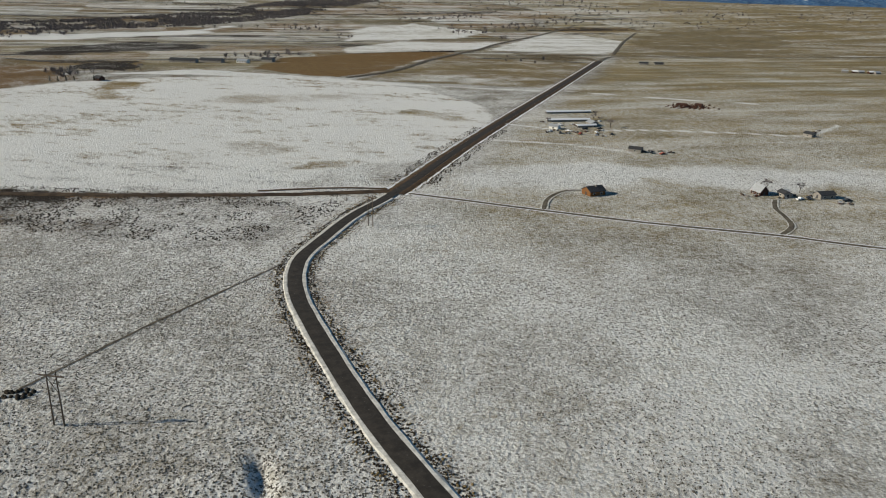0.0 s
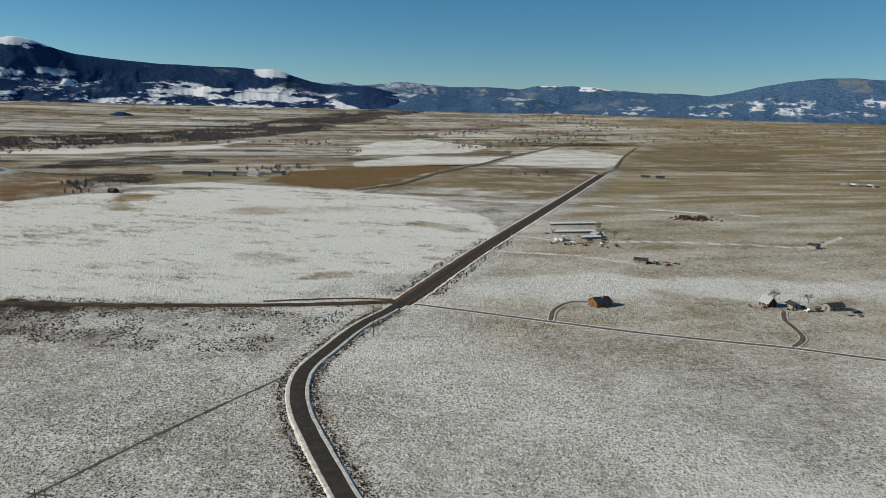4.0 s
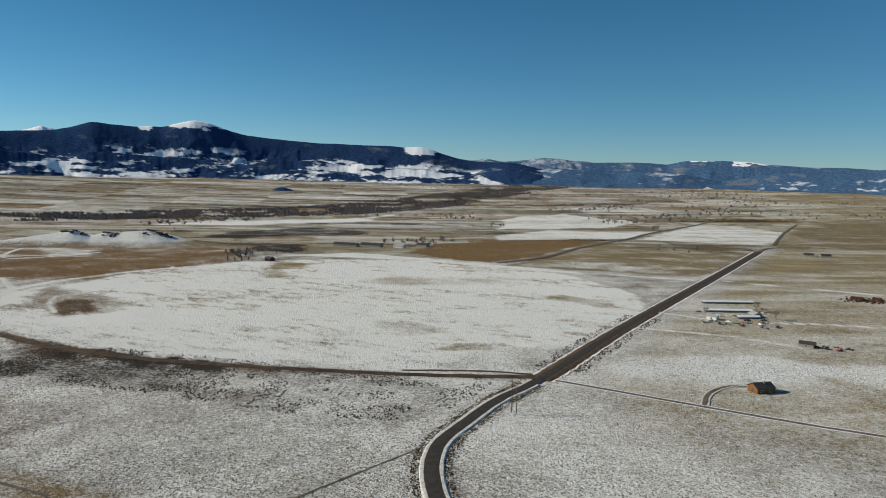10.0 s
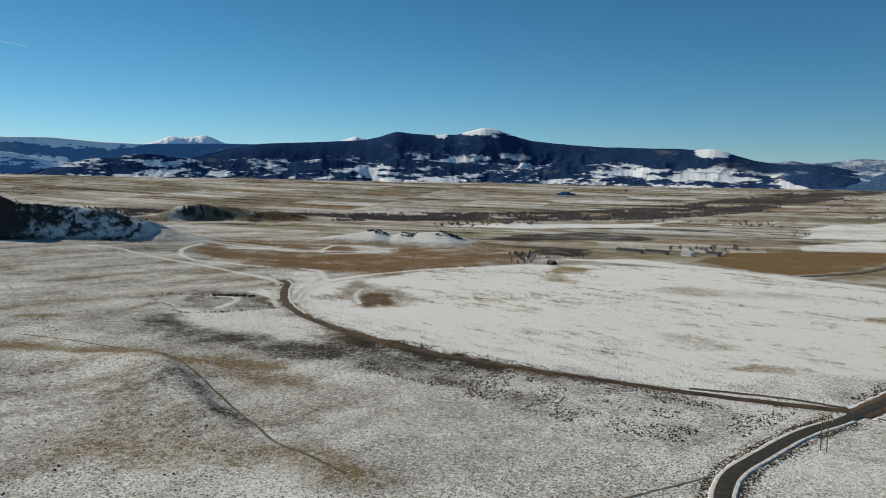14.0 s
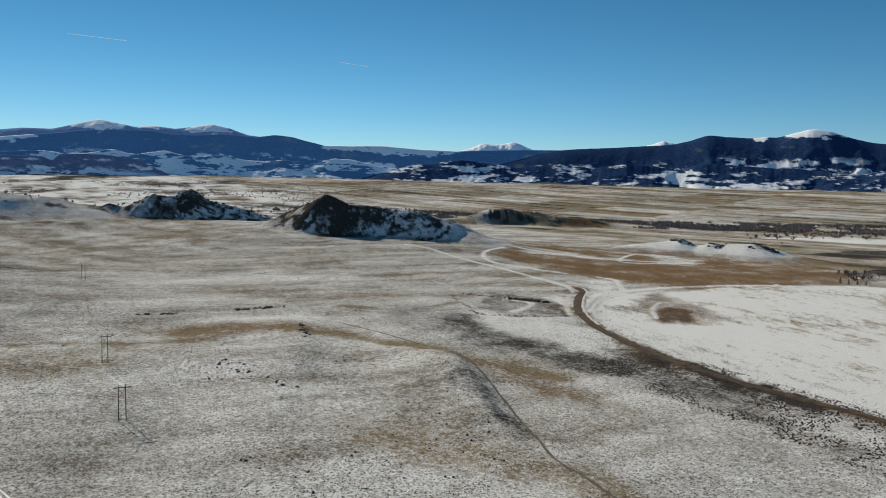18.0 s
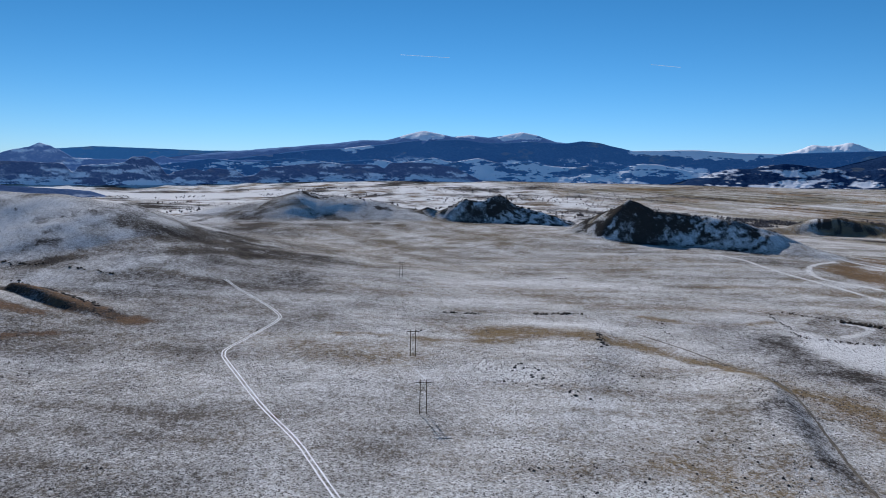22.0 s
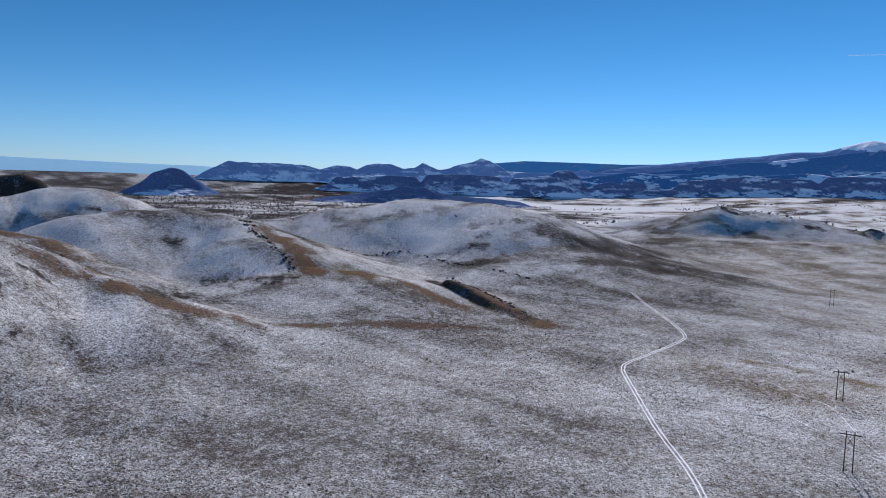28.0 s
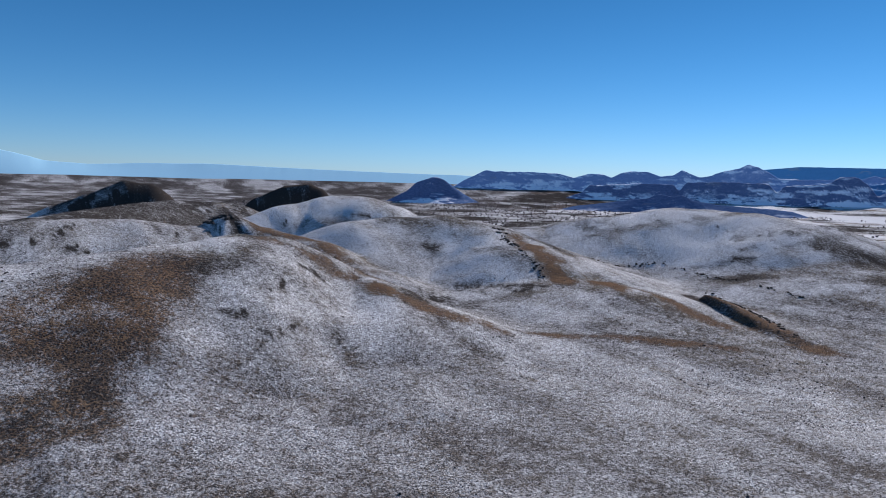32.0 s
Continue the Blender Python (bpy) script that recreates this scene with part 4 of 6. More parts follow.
mountains("backdrop_mesa", 4400, 560, [(-46, 1.5), (-36, 2.3), (-30, 2.35), (-28, 2.5), (-26, 2.5), (-24, 2.25), (-22, 1.85), (-20, 1.35), (-18.2, 1.1), (-15.9, 1.02), (-14.5, 0.98), (-12.7, 0.9), (-10.6, 0.5), (-8.7, 0.3), (-6, -0.1), (-3, -0.7)], M_HAZED_SLATE, "dark wooded mesa with snow on its lower slopes", 171, clear=(0.24, 0.15, 0.6), base=0.16, foot=0.4)
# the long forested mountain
mountains("backdrop_white_peaks", 4840, 240, [(36, 1.8), (38.4, 2.4), (39.2, 2.75), (40.2, 3.0), (41.2, 2.7), (42, 2.2), (47, 1.9), (49.6, 2.2), (51.2, 2.75), (52.4, 2.5), (53.6, 2.55), (54.5, 2.1), (58, 1.5)], M_FAR_HAZED, "white summits far behind the forested range", 221, dome=3.0, jag=0.3, base=0.7, soft=0.15)
mountains("backdrop_forest_range", 4640, 520, [(-1, -0.7), (1, -0.3), (2.7, 0.35), (4.8, 1.05), (6.5, 1.33), (9.1, 1.35), (10.3, 1.5), (11.7, 1.85), (12.7, 2.25), (13.7, 2.4), (14.8, 2.3), (15.8, 2.4), (18, 2.42), (21.6, 2.47), (25.4, 2.75), (26.8, 2.9), (27.8, 3.15), (29.2, 3.68), (30.4, 3.82), (31.6, 3.5), (32.4, 3.25), (33.2, 3.28), (34.5, 3.2), (36, 3.3), (37.1, 3.42), (38.3, 3.0), (39.5, 2.72), (41, 2.6), (45, 2.35), (47.5, 2.2), (50, 1.7), (53, 1.2), (57, 0.5), (62, -0.5)], M_HAZED_FOREST, "long forested mountain with snowy clearings and a white summit", 101, dome=1.25, clear=(0.34, 0.16, 0.52), size=2.4, relief=0.28, white=[(29.9, 2.5, 3.28), (13.4, 1.7, 2.02), (33.6, 0.8, 3.22)])
mountains("backdrop_forest_foothills", 4230, 300, [(0, -0.8), (3, -0.3), (6, 0.1), (9, 0.3), (12, 0.5), (15, 0.75), (17.3, 1.1), (19.5, 0.8), (21, 1.2), (23, 0.95), (25, 1.25), (27, 0.85), (29.5, 1.0), (31.5, 1.15), (33.5, 1.2), (35.5, 1.3), (37.2, 1.35), (39, 0.85), (41, 1.1), (42.8, 1.3), (45, 0.9), (48, 1.15), (51, 0.8), (53.5, 1.2), (55.4, 1.36), (57.2, 1.05), (59, 0.8), (61, 0.2), (63.5, -0.4)], M_HAZED_FOREST, "lower forested slopes broken by snowy clearings", 103, clear=(0.36, 0.05, 0.95), size=2.2, relief=0.4, foot=0.9, jag=0.35)
mountains("backdrop_dark_spur", 4300, 330, [(12.5, -1.4), (10.4, -0.3), (9.3, 0.46), (8.1, 0.92), (6.8, 1.13), (5.5, 0.99), (3.7, 0.52), (2.0, -0.08), (0.7, -0.52), (-0.9, -0.92), (-2.5, -1.3)], M_HAZED_FOREST, "dark wooded spur with a pale open top", 113, clear=(0.16, 0.75, 1.0), base=0.12, size=1.2, relief=0.3, jag=0.12)
mountains("backdrop_dark_knoll", 3100, 130, [(22.4, -1.5), (22.9, -1.2), (23.9, -0.9), (24.6, -1.1), (25.4, -1.6)], M_HAZED_FOREST, "small wooded knoll on the dry plain", 107, step=0.05, jag=0.15)
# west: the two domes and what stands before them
mountains("backdrop_domes", 4810, 260, [(62, 1.6), (66.4, 2.1), (69, 2.5), (71.2, 2.72), (72.6, 3.2), (73.8, 3.4), (75.3, 3.12), (76.3, 2.98), (77.7, 3.15), (79.0, 3.0), (80.3, 3.25), (81.2, 3.42), (82.6, 3.08), (84.2, 2.6), (86, 2.6), (88, 2.3), (91, 2.0), (95, 1.6), (100, 1.0)], M_HAZED_PALE, "two rounded summits white with snow", 131, soft=0.15, dome=3.5, white=[(73.9, 2.0, 2.9), (81.4, 2.0, 2.85), (78.0, 1.0, 3.0)])
mountains("backdrop_blue_range", 4660, 330, [(42, 1.6), (46, 2.2), (50, 2.2), (52, 2.15), (55.4, 1.98), (58, 2.03), (61, 2.22), (63.9, 2.18), (65.6, 2.12), (66.6, 2.35), (67.9, 2.7), (69.3, 2.82), (70.7, 2.6), (71.8, 2.65), (73, 2.76), (74.7, 2.62), (76.5, 2.56), (78.4, 2.8), (80, 2.75), (82.5, 2.6), (84.5, 2.3), (87, 2.0), (90, 1.75), (94, 1.2), (100, 0.3)], M_FAR_HAZED, "forested mountains in painted blue haze below two snowy domes", 133, base=0.33, relief=0.35, clear=(0.55, 0.08, 0.42), size=1.8, white=[(59, 4, 1.75), (64, 2, 1.9), (86.5, 1.5, 2.0)])
mountains("backdrop_blue_foothills", 4330, 230, [(56, -0.5), (59, 0.4), (61.5, 0.7), (63.5, 1.1), (65, 1.15), (66.5, 0.6), (68.5, 1.0), (71, 0.75), (73, 1.2), (75, 1.0), (77, 1.4), (79, 1.1), (80.5, 1.4), (82.5, 1.0), (85, 1.15), (88, 0.9), (91, 1.1), (94, 0.8), (97, 0.9), (100, 0.5), (104, -0.2)], M_FAR_HAZED, "lower slopes tinted haze-blue, streaked with snowy clearings", 135, clear=(0.62, 0.1, 0.95), size=1.5, base=0.33, relief=0.35, jag=0.3)
# south-west: plateau, buttes and mesas, with their haze painted into the materials
mountains("backdrop_far_plateau", 4840, 200, [(84, 1.3), (90, 1.5), (94.2, 1.58), (97, 1.53), (99.5, 1.55), (102, 1.6), (105, 1.6), (106.8, 1.42), (109, 1.1), (113, 0.4)], M_HAZED_PLATEAU, "even plateau in painted blue haze behind the buttes", 181, relief=0.1, base=0.1)
mountains("backdrop_buttes", 4600, 260, [(84, 0.2), (88, 0.8), (92, 0.95), (96, 0.9), (99.6, 0.85), (100.3, 1.1), (101, 0.85), (104, 0.75), (106.1, 0.8), (106.9, 1.25), (107.5, 1.62), (108.07, 1.78), (108.7, 1.45), (109.8, 1.22), (110.6, 0.85), (111.4, 0.75), (112.1, 1.05), (112.6, 1.25), (113.2, 0.85), (114, 0.75), (115, 1.04), (116.3, 1.08), (116.9, 0.98), (117.6, 0.6), (118.2, 0.82), (119.3, 0.86), (119.8, 0.7), (120.4, 0.55), (121.2, 0.78), (121.8, 0.87), (123, 0.82), (124.9, 0.92), (126.5, 0.84), (127.1, 0.95), (127.6, 0.7), (128.4, 0.25), (129.5, -0.4), (132, -1.2)], M_HAZED_PALE, "flat-topped buttes in painted haze, streaked with snow", 191, soft=0.1, jag=0.28, cliff=True, base=0.38, relief=0.45, size=1.0)
mountains("backdrop_low_mesas", 4050, 250, [(76, -0.6), (78.5, 0.5), (80.5, 1.0), (83.8, 0.9), (84.2, 0.45), (84.8, 0.72), (87.4, 0.82), (88.8, 0.88), (91, 0.6), (93.2, 0.42), (93.8, -0.2), (94.6, -0.3), (95.2, 0.2), (97, 0.2), (97.4, -0.05), (98.1, 0.2), (98.6, 0.16), (99.5, 0.0), (100.0, -0.25), (100.5, 0.4), (101.2, 0.95), (102.3, 1.0), (102.9, 0.5), (104, 0.4), (105.7, 0.22), (106.1, -0.3), (106.7, 0.36), (109, 0.45), (110, 0.44), (112.2, 0.36), (112.7, -0.25), (113.1, 0.22), (116, 0.18), (119.2, 0.02), (119.7, -0.5), (121, -1.1), (122.5, -1.8)], M_HAZED_BUTTE, "low dark mesas above the river flats", 241, soft=0.1, jag=0.28, cliff=True, base=0.36, relief=0.5, size=0.9)
mountains("backdrop_round_butte", 3500, 260, [(125.5, -2.3), (128.0, -1.3), (129.4, -0.45), (130.1, 0.1), (130.6, 0.28), (131.0, 0.32), (131.5, 0.12), (132.3, -0.15), (133, -0.8), (136, -2.3)], M_HAZED_BUTTE, "round dark butte with pale scree at its foot", 243, soft=0.12, cliff=True, relief=0.2, step=0.06)
mountains("backdrop_small_buttes", 3150, 160, [(102, -2.6), (105, -1.5), (110, -1.2), (111.5, -1.0), (112.3, -0.6), (113, -0.75), (114, -0.55), (114.8, -0.9), (116.5, -1.1), (120, -1.6), (124, -2.6)], M_HAZED_BUTTE, "small dark buttes among snowy flats", 247, soft=0.15, relief=0.4, base=0.35, step=0.06)
mountains("backdrop_hazy_mountain", 4860, 150, [(122, 0.1), (129, 0.5), (137, 0.62), (143, 0.75), (148, 0.88), (152, 0.8), (156, 0.62), (158.6, 0.75), (160.2, 1.2), (161.6, 1.5), (163, 1.4), (166, 1.2), (174, 0.6)], M_PAINTED_HAZE, "mountain painted pale haze-blue far over the plain", 211, relief=0.0, base=-0.5, jag=0.08)

# ---- roads ----
ROAD_OBJ = tagged(new("road"), "two-lane asphalt road with snowy shoulders", "road", kind="structure")
ribbon("asphalt", ROAD, [(-2.9, 0), (-1.5, 0.05), (0, 0.08), (1.5, 0.05), (2.9, 0)], M_ASPHALT, 0.5, 0.3, 1, ROAD_OBJ)
NEAR_ROAD = [p for p in ROAD if p[1] < 402]
FAR_ROAD = [p for p in ROAD if p[1] > 396]
for k, sgn in enumerate((1, -1)):
    ribbon("snow_shoulder", NEAR_ROAD, sorted([(sgn * 2.8, 0.0), (sgn * 3.3, 0.04), (sgn * 4.2, 0.0), (sgn * 4.8, -0.35)]), M_OLD_SNOW, 0.47, 0.5, 2 + k, ROAD_OBJ)
    ribbon("dirt_shoulder", FAR_ROAD, sorted([(sgn * 2.8, 0.0), (sgn * 3.8, 0.05), (sgn * 5.2, -0.15), (sgn * 6.8, -0.5)]), M_DIRT, 0.47, 0.8, 12 + k, ROAD_OBJ)
    ribbon("snow_edge", FAR_ROAD, sorted([(sgn * 6.9, 0.0), (sgn * 8.4, 0.06)]), M_SNOW, 0.1, 1.2, 22 + k, ROAD_OBJ)
LANE_BERM = [p for p in LANE if p[0] < -400]
LANE_OBJ = tagged(new("lane"), "narrow brown dirt lane along the round field", "lane", kind="structure")
ribbon("dirt_bed", LANE, [(-3.6, -0.25), (-1.8, 0), (0, 0.03), (1.8, 0), (3.4, -0.25)], M_LANE, 0.4, 0.9, 5, LANE_OBJ)
ribbon("snow_berm", LANE_BERM, [(-6.0, 0), (-4.8, 0.12), (-3.6, 0.05)], M_OLD_SNOW, 0.25, 1.6, 14, LANE_OBJ)
DRIVE_OBJ = tagged(new("driveway"), "straight gravel driveway across the plain", "driveway", kind="structure")
ribbon("gravel_bed", DRIVEWAY, [(-1.5, -0.1), (-0.8, 0), (0, 0.04), (0.8, 0), (1.5, -0.1)], M_DIRT_DARK, 0.35, 0.4, 7, DRIVE_OBJ)
for k, o in enumerate((-2.1, 2.1)):
    ribbon("snow_edge", DRIVEWAY, [(o - 0.55, 0), (o, 0.05), (o + 0.55, 0)], M_SNOW, 0.26, 0.5, 17 + k, DRIVE_OBJ)
TRACK_OBJ = tagged(new("track"), "two snow-filled wheel ruts across the sagebrush", "track", kind="structure")
for k, o in enumerate((-0.9, 0.9)):
    ribbon("rut", TRACK, [(o - 0.33, 0), (o + 0.33, 0)], M_SNOW, 0.3, 0.25, 9 + k, TRACK_OBJ)


# ---- parts and things ----
M_WOOD_POLE = plain("weathered_pole", (0.11, 0.085, 0.065), 0.9, 0.3, 3)
M_TWIG = plain("bare_twigs", (0.150, 0.130, 0.128), 0.95, 0.35, 0.3)
M_BARK = plain("grey_bark", (0.12, 0.10, 0.085), 0.95, 0.3, 4)
M_JUNIPER = plain("dark_juniper", (0.028, 0.036, 0.022), 0.9, 0.4, 1.5)
M_SAGE = plain("sagebrush", (0.105, 0.094, 0.078), 0.95, 0.5, 0.7)
M_BRUSH = plain("dark_brush", (0.040, 0.030, 0.020), 0.95, 0.5, 0.7)
M_GREY_BRUSH = plain("grey_brush", (0.052, 0.048, 0.050), 0.95, 0.5, 0.7)
M_DRY = plain("dry_grass", (0.19, 0.135, 0.065), 0.95, 0.35, 0.8)
M_ROCK = plain("dark_rock", (0.060, 0.052, 0.046), 0.9, 0.5, 0.8)
M_WALL_WOOD = plain("orange_wood_siding", (0.17, 0.075, 0.026), 0.8, 0.25, 3)
M_WALL_WHITE = plain("white_siding", (0.72, 0.70, 0.66), 0.7, 0.08, 2)
M_WALL_GREY = plain("grey_siding", (0.24, 0.22, 0.20), 0.8, 0.2, 2)
M_WALL_RED = plain("rusty_red_siding", (0.060, 0.026, 0.017), 0.85, 0.35, 1)
M_ROOF_DARK = plain("dark_roof", (0.045, 0.045, 0.048), 0.7, 0.3, 1.5)
M_ROOF_METAL = plain("pale_metal_roof", (0.42, 0.43, 0.45), 0.45, 0.15, 0.8, 0.3)
M_ROOF_SNOW = plain("snowy_roof", (0.78, 0.79, 0.81), 0.8, 0.08, 0.9)
M_GLASS = plain("window_glass", (0.02, 0.025, 0.03), 0.08, 0.1, 1)
M_TRIM = plain("pale_trim", (0.6, 0.58, 0.54), 0.7, 0.1, 2)
M_TYRE = plain("black_rubber", (0.02, 0.02, 0.02), 0.9, 0.2, 5)
M_PAINT_WHITE = plain("white_car_paint", (0.70, 0.70, 0.70), 0.3, 0.04, 2)
M_PAINT_DARK = plain("dark_car_paint", (0.03, 0.033, 0.04), 0.3, 0.1, 2)
M_PAINT_RED = plain("faded_red_paint", (0.24, 0.05, 0.03), 0.45, 0.15, 2)


def part(name, bm, material, parent, label=""):
    me = bpy.data.meshes.new(name)
    bm.to_mesh(me)
    bm.free()
    me.materials.append(material)
    ob = new(name, me)
    ob.parent = parent
    if label:
        ob["label"] = label
    return ob


def thing(name, x, y, turn=0.0, label="", category="", group="", z=None, scale=1.0):
    ob = new(name)
    ob.matrix_world = pose(x, y, ground_z(x, y) - 0.05 if z is None else z, 0, 0, turn) @ Matrix.Scale(scale, 4)
    return tagged(ob, label, category, group)


def box_bm(x0, x1, y0, y1, z0, z1, bevel=0.0):
    bm = bmesh.new()
    bmesh.ops.create_cube(bm, size=1.0, matrix=Matrix.LocRotScale(((x0 + x1) / 2, (y0 + y1) / 2, (z0 + z1) / 2), None, (x1 - x0, y1 - y0, z1 - z0)))
    if bevel:
        bmesh.ops.bevel(bm, geom=bm.edges[:], offset=bevel, segments=1, affect="EDGES")
    return bm


def bar_bm(a, b, r0, r1, sides=7):
    """A tapered round bar between two points."""
    a, b = Vector(a), Vector(b)
    m = Matrix.Translation((a + b) / 2) @ (b - a).to_track_quat("Z", "Y").to_matrix().to_4x4()
    bm = bmesh.new()
    bmesh.ops.create_cone(bm, cap_ends=True, segments=sides, radius1=r0, radius2=r1, depth=(b - a).length, matrix=m)
    return bm


def prism_bm(profile, y0, y1):
    """A profile in x and z, drawn out along y."""
    bm = bmesh.new()
    a = [bm.verts.new((x, y0, z)) for x, z in profile]
    b = [bm.verts.new((x, y1, z)) for x, z in profile]
    bm.faces.new(a)
    bm.faces.new(b[::-1])
    n = len(profile)
    for i in range(n):
        bm.faces.new((a[i], b[i], b[(i + 1) % n], a[(i + 1) % n]))
    bmesh.ops.recalc_face_normals(bm, faces=bm.faces[:])
    return bm


# ---- power line ----
def h_frame(x, y, turn, tall=16.0):
    ob = thing("utility_pole", x, y, turn, "weathered wooden H-frame power pole standing in the snowy grass", "utility pole", "power line poles")
    for sgn in (-1, 1):
        part("post", bar_bm((sgn * 1.5, 0, -0.3), (sgn * 1.4, 0, tall), 0.24, 0.16), M_WOOD_POLE, ob)
    part("crossarm", box_bm(-3.6, 3.6, -0.14, 0.14, tall - 1.5, tall - 1.15, 0.03), M_WOOD_POLE, ob)
    for sgn in (-1, 1):
        part("brace", bar_bm((-1.5 * sgn, 0.12 * sgn, tall - 6.2), (1.42 * sgn, 0.12 * sgn, tall - 1.6), 0.09, 0.09, 5), M_WOOD_POLE, ob)
    for k in (-1, 0, 1):
        part("insulator", bar_bm((k * 3.2, 0, tall - 2.6), (k * 3.2, 0, tall - 1.5), 0.10, 0.07, 6), M_ROOF_METAL, ob, "grey hanging insulator")
    return ob


for px, py, tn in ((-98.9, 166.1, -9), (-35.5, 342.8, -35), (-345.8, 87.2, 84), (-452.0, 97.0, 84), (-767.0, 128.0, 84)):
    h_frame(px, py, tn)


# ---- buildings ----
def gable_house(name, x, y, turn, w, d, eave, ridge, wall, roof, label, category="house", windows=2, chimney=False, over=0.5, group=""):
    """A house with its ridge along its own y."""
    ob = thing(name, x, y, turn, label, category, group)
    for sgn in (-1, 1):
        side = box_bm(min(sgn * w / 2, sgn * (w / 2 - 0.25)), max(sgn * w / 2, sgn * (w / 2 - 0.25)), -d / 2, d / 2, -0.4, eave)
        part("wall", side, wall, ob)
        g = prism_bm([(-w / 2 + 0.25, -0.4), (w / 2 - 0.25, -0.4), (w / 2 - 0.25, eave), (0, ridge), (-w / 2 + 0.25, eave)], sgn * d / 2 - 0.12, sgn * d / 2 + 0.12)
        part("gable", g, wall, ob)
        k = (ridge - eave) / (w / 2)
        ex = w / 2 + over
        part("roof", prism_bm([(0, ridge + 0.05), (sgn * ex, eave - k * over + 0.05), (sgn * ex, eave - k * over + 0.3), (0, ridge + 0.32)], -d / 2 - over, d / 2 + over), roof, ob)
        for i in range(windows):
            yy = -d / 2 + (i + 0.5) * d / windows
            x0, x1 = sorted((sgn * (w / 2 - 0.05), sgn * (w / 2 + 0.06)))
            frm = part("window", box_bm(x0, x1, yy - 0.75, yy + 0.75, eave - 2.0, eave - 0.7), M_TRIM, ob)
            x0, x1 = sorted((sgn * (w / 2 + 0.0), sgn * (w / 2 + 0.075)))
            part("pane", box_bm(x0, x1, yy - 0.62, yy + 0.62, eave - 1.88, eave - 0.82), M_GLASS, frm, "dark window glass")
    part("door", box_bm(-0.55, 0.55, -d / 2 - 0.2, -d / 2 - 0.1, 0.0, 2.05), M_ROOF_DARK, ob, "dark entrance door")
    if chimney:
        part("chimney", box_bm(0.6, 1.3, 0.5, 1.2, eave, ridge + 1.0, 0.04), M_WALL_GREY, ob)
    return ob


gable_house("house", 86, 415, -62, 8, 10.5, 2.7, 4.9, M_WALL_WOOD, M_ROOF_DARK, "orange wood-sided house with a dark roof on the snowy plain", chimney=True)
gable_house("house", 186, 425, 20, 6, 7.5, 2.5, 5.8, M_WALL_RED, M_ROOF_METAL, "steep-roofed house with snow on its roof beside sheds", chimney=True)
gable_house("shed", 199, 421, 8, 5, 7, 2.4, 3.6, M_WALL_GREY, M_ROOF_DARK, "small grey shed with a dark roof", "shed", 1, group="house yard sheds")
gable_house("shed", 222, 420, -75, 6, 10, 2.6, 4.0, M_WALL_GREY, M_ROOF_DARK, "long dark shed beside parked vehicles", "shed", 2, group="house yard sheds")
gable_house("barn", 243, 775, 70, 6, 9, 2.4, 3.9, M_WALL_RED, M_WALL_RED, "rusty red barn standing alone on the dry plain", "barn", 2)
gable_house("barn", 262, 778, 55, 5, 7, 2.3, 3.6, M_WALL_RED, M_WALL_RED, "smaller rusty red barn on the dry plain", "barn", 1)
for bx, by, bt, bl, bw in ((117, 716, -75, 46, 3.2), (110, 668, -76, 40, 3.6), (121, 640, -72, 18, 3.4)):
    gable_house("shed", bx, by, bt, bw, bl, 1.7, 2.5, M_WALL_GREY, M_ROOF_SNOW, "long low farm shed with snow on its roof", "shed", 5, group="farmyard sheds")
gable_house("shed", 128, 650, 20, 7, 9, 2.6, 4.2, M_WALL_GREY, M_ROOF_METAL, "grey shed with a metal roof in the farmyard", "shed", 1)
gable_house("shed", 92, 628, 60, 6, 8, 2.5, 3.8, M_WALL_WHITE, M_ROOF_METAL, "white trailer shed in the cluttered farmyard", "shed", 1)
gable_house("shed", 306, 622, 30, 6, 8, 2.6, 4.0, M_WALL_GREY, M_ROOF_DARK, "lone dark shed on a patch of bare ground", "shed", 1)
gable_house("shed", 140, 540, 65, 6, 9, 2.5, 3.8, M_WALL_GREY, M_ROOF_DARK, "dark shed beside a snowy driveway", "shed", 1)
gable_house("house", -300, 1112, 78, 11, 16, 3.2, 5.6, M_WALL_WHITE, M_ROOF_METAL, "white farmhouse with a pale metal roof among sheds", windows=4)
for bx, by, bt, bl in ((-345, 1110, 80, 34), (-382, 1098, 82, 40), (-270, 1140, 75, 18)):
    gable_house("barn", bx, by, bt, 11, bl, 3.6, 6.0, M_WALL_GREY, M_ROOF_DARK, "long dark barn on the valley floor", "barn", 3, group="valley barns")
gable_house("barn", -402, 868, 60, 8, 10, 3, 5.4, M_WALL_RED, M_ROOF_DARK, "small red barn beside a row of dark trees", "barn", 1)
for bx, by, bt in ((322, 1252, 80), (346, 1250, 85)):
    gable_house("shed", bx, by, bt, 8, 14, 2.8, 4.4, M_WALL_GREY, M_ROOF_DARK, "far dark shed at the edge of the plain", "shed", 1, group="far sheds")
for i in range(5):
    gable_house("house", 628 + 11 * i + (i % 2) * 4, 1203 - 3 * i, 70 + 9 * i, 7, 9, 2.6, 4.2, (M_WALL_GREY, M_WALL_RED)[i % 2], (M_ROOF_METAL, M_ROOF_SNOW)[i % 2], "small pale house far out on the plain", windows=1, group="far houses")


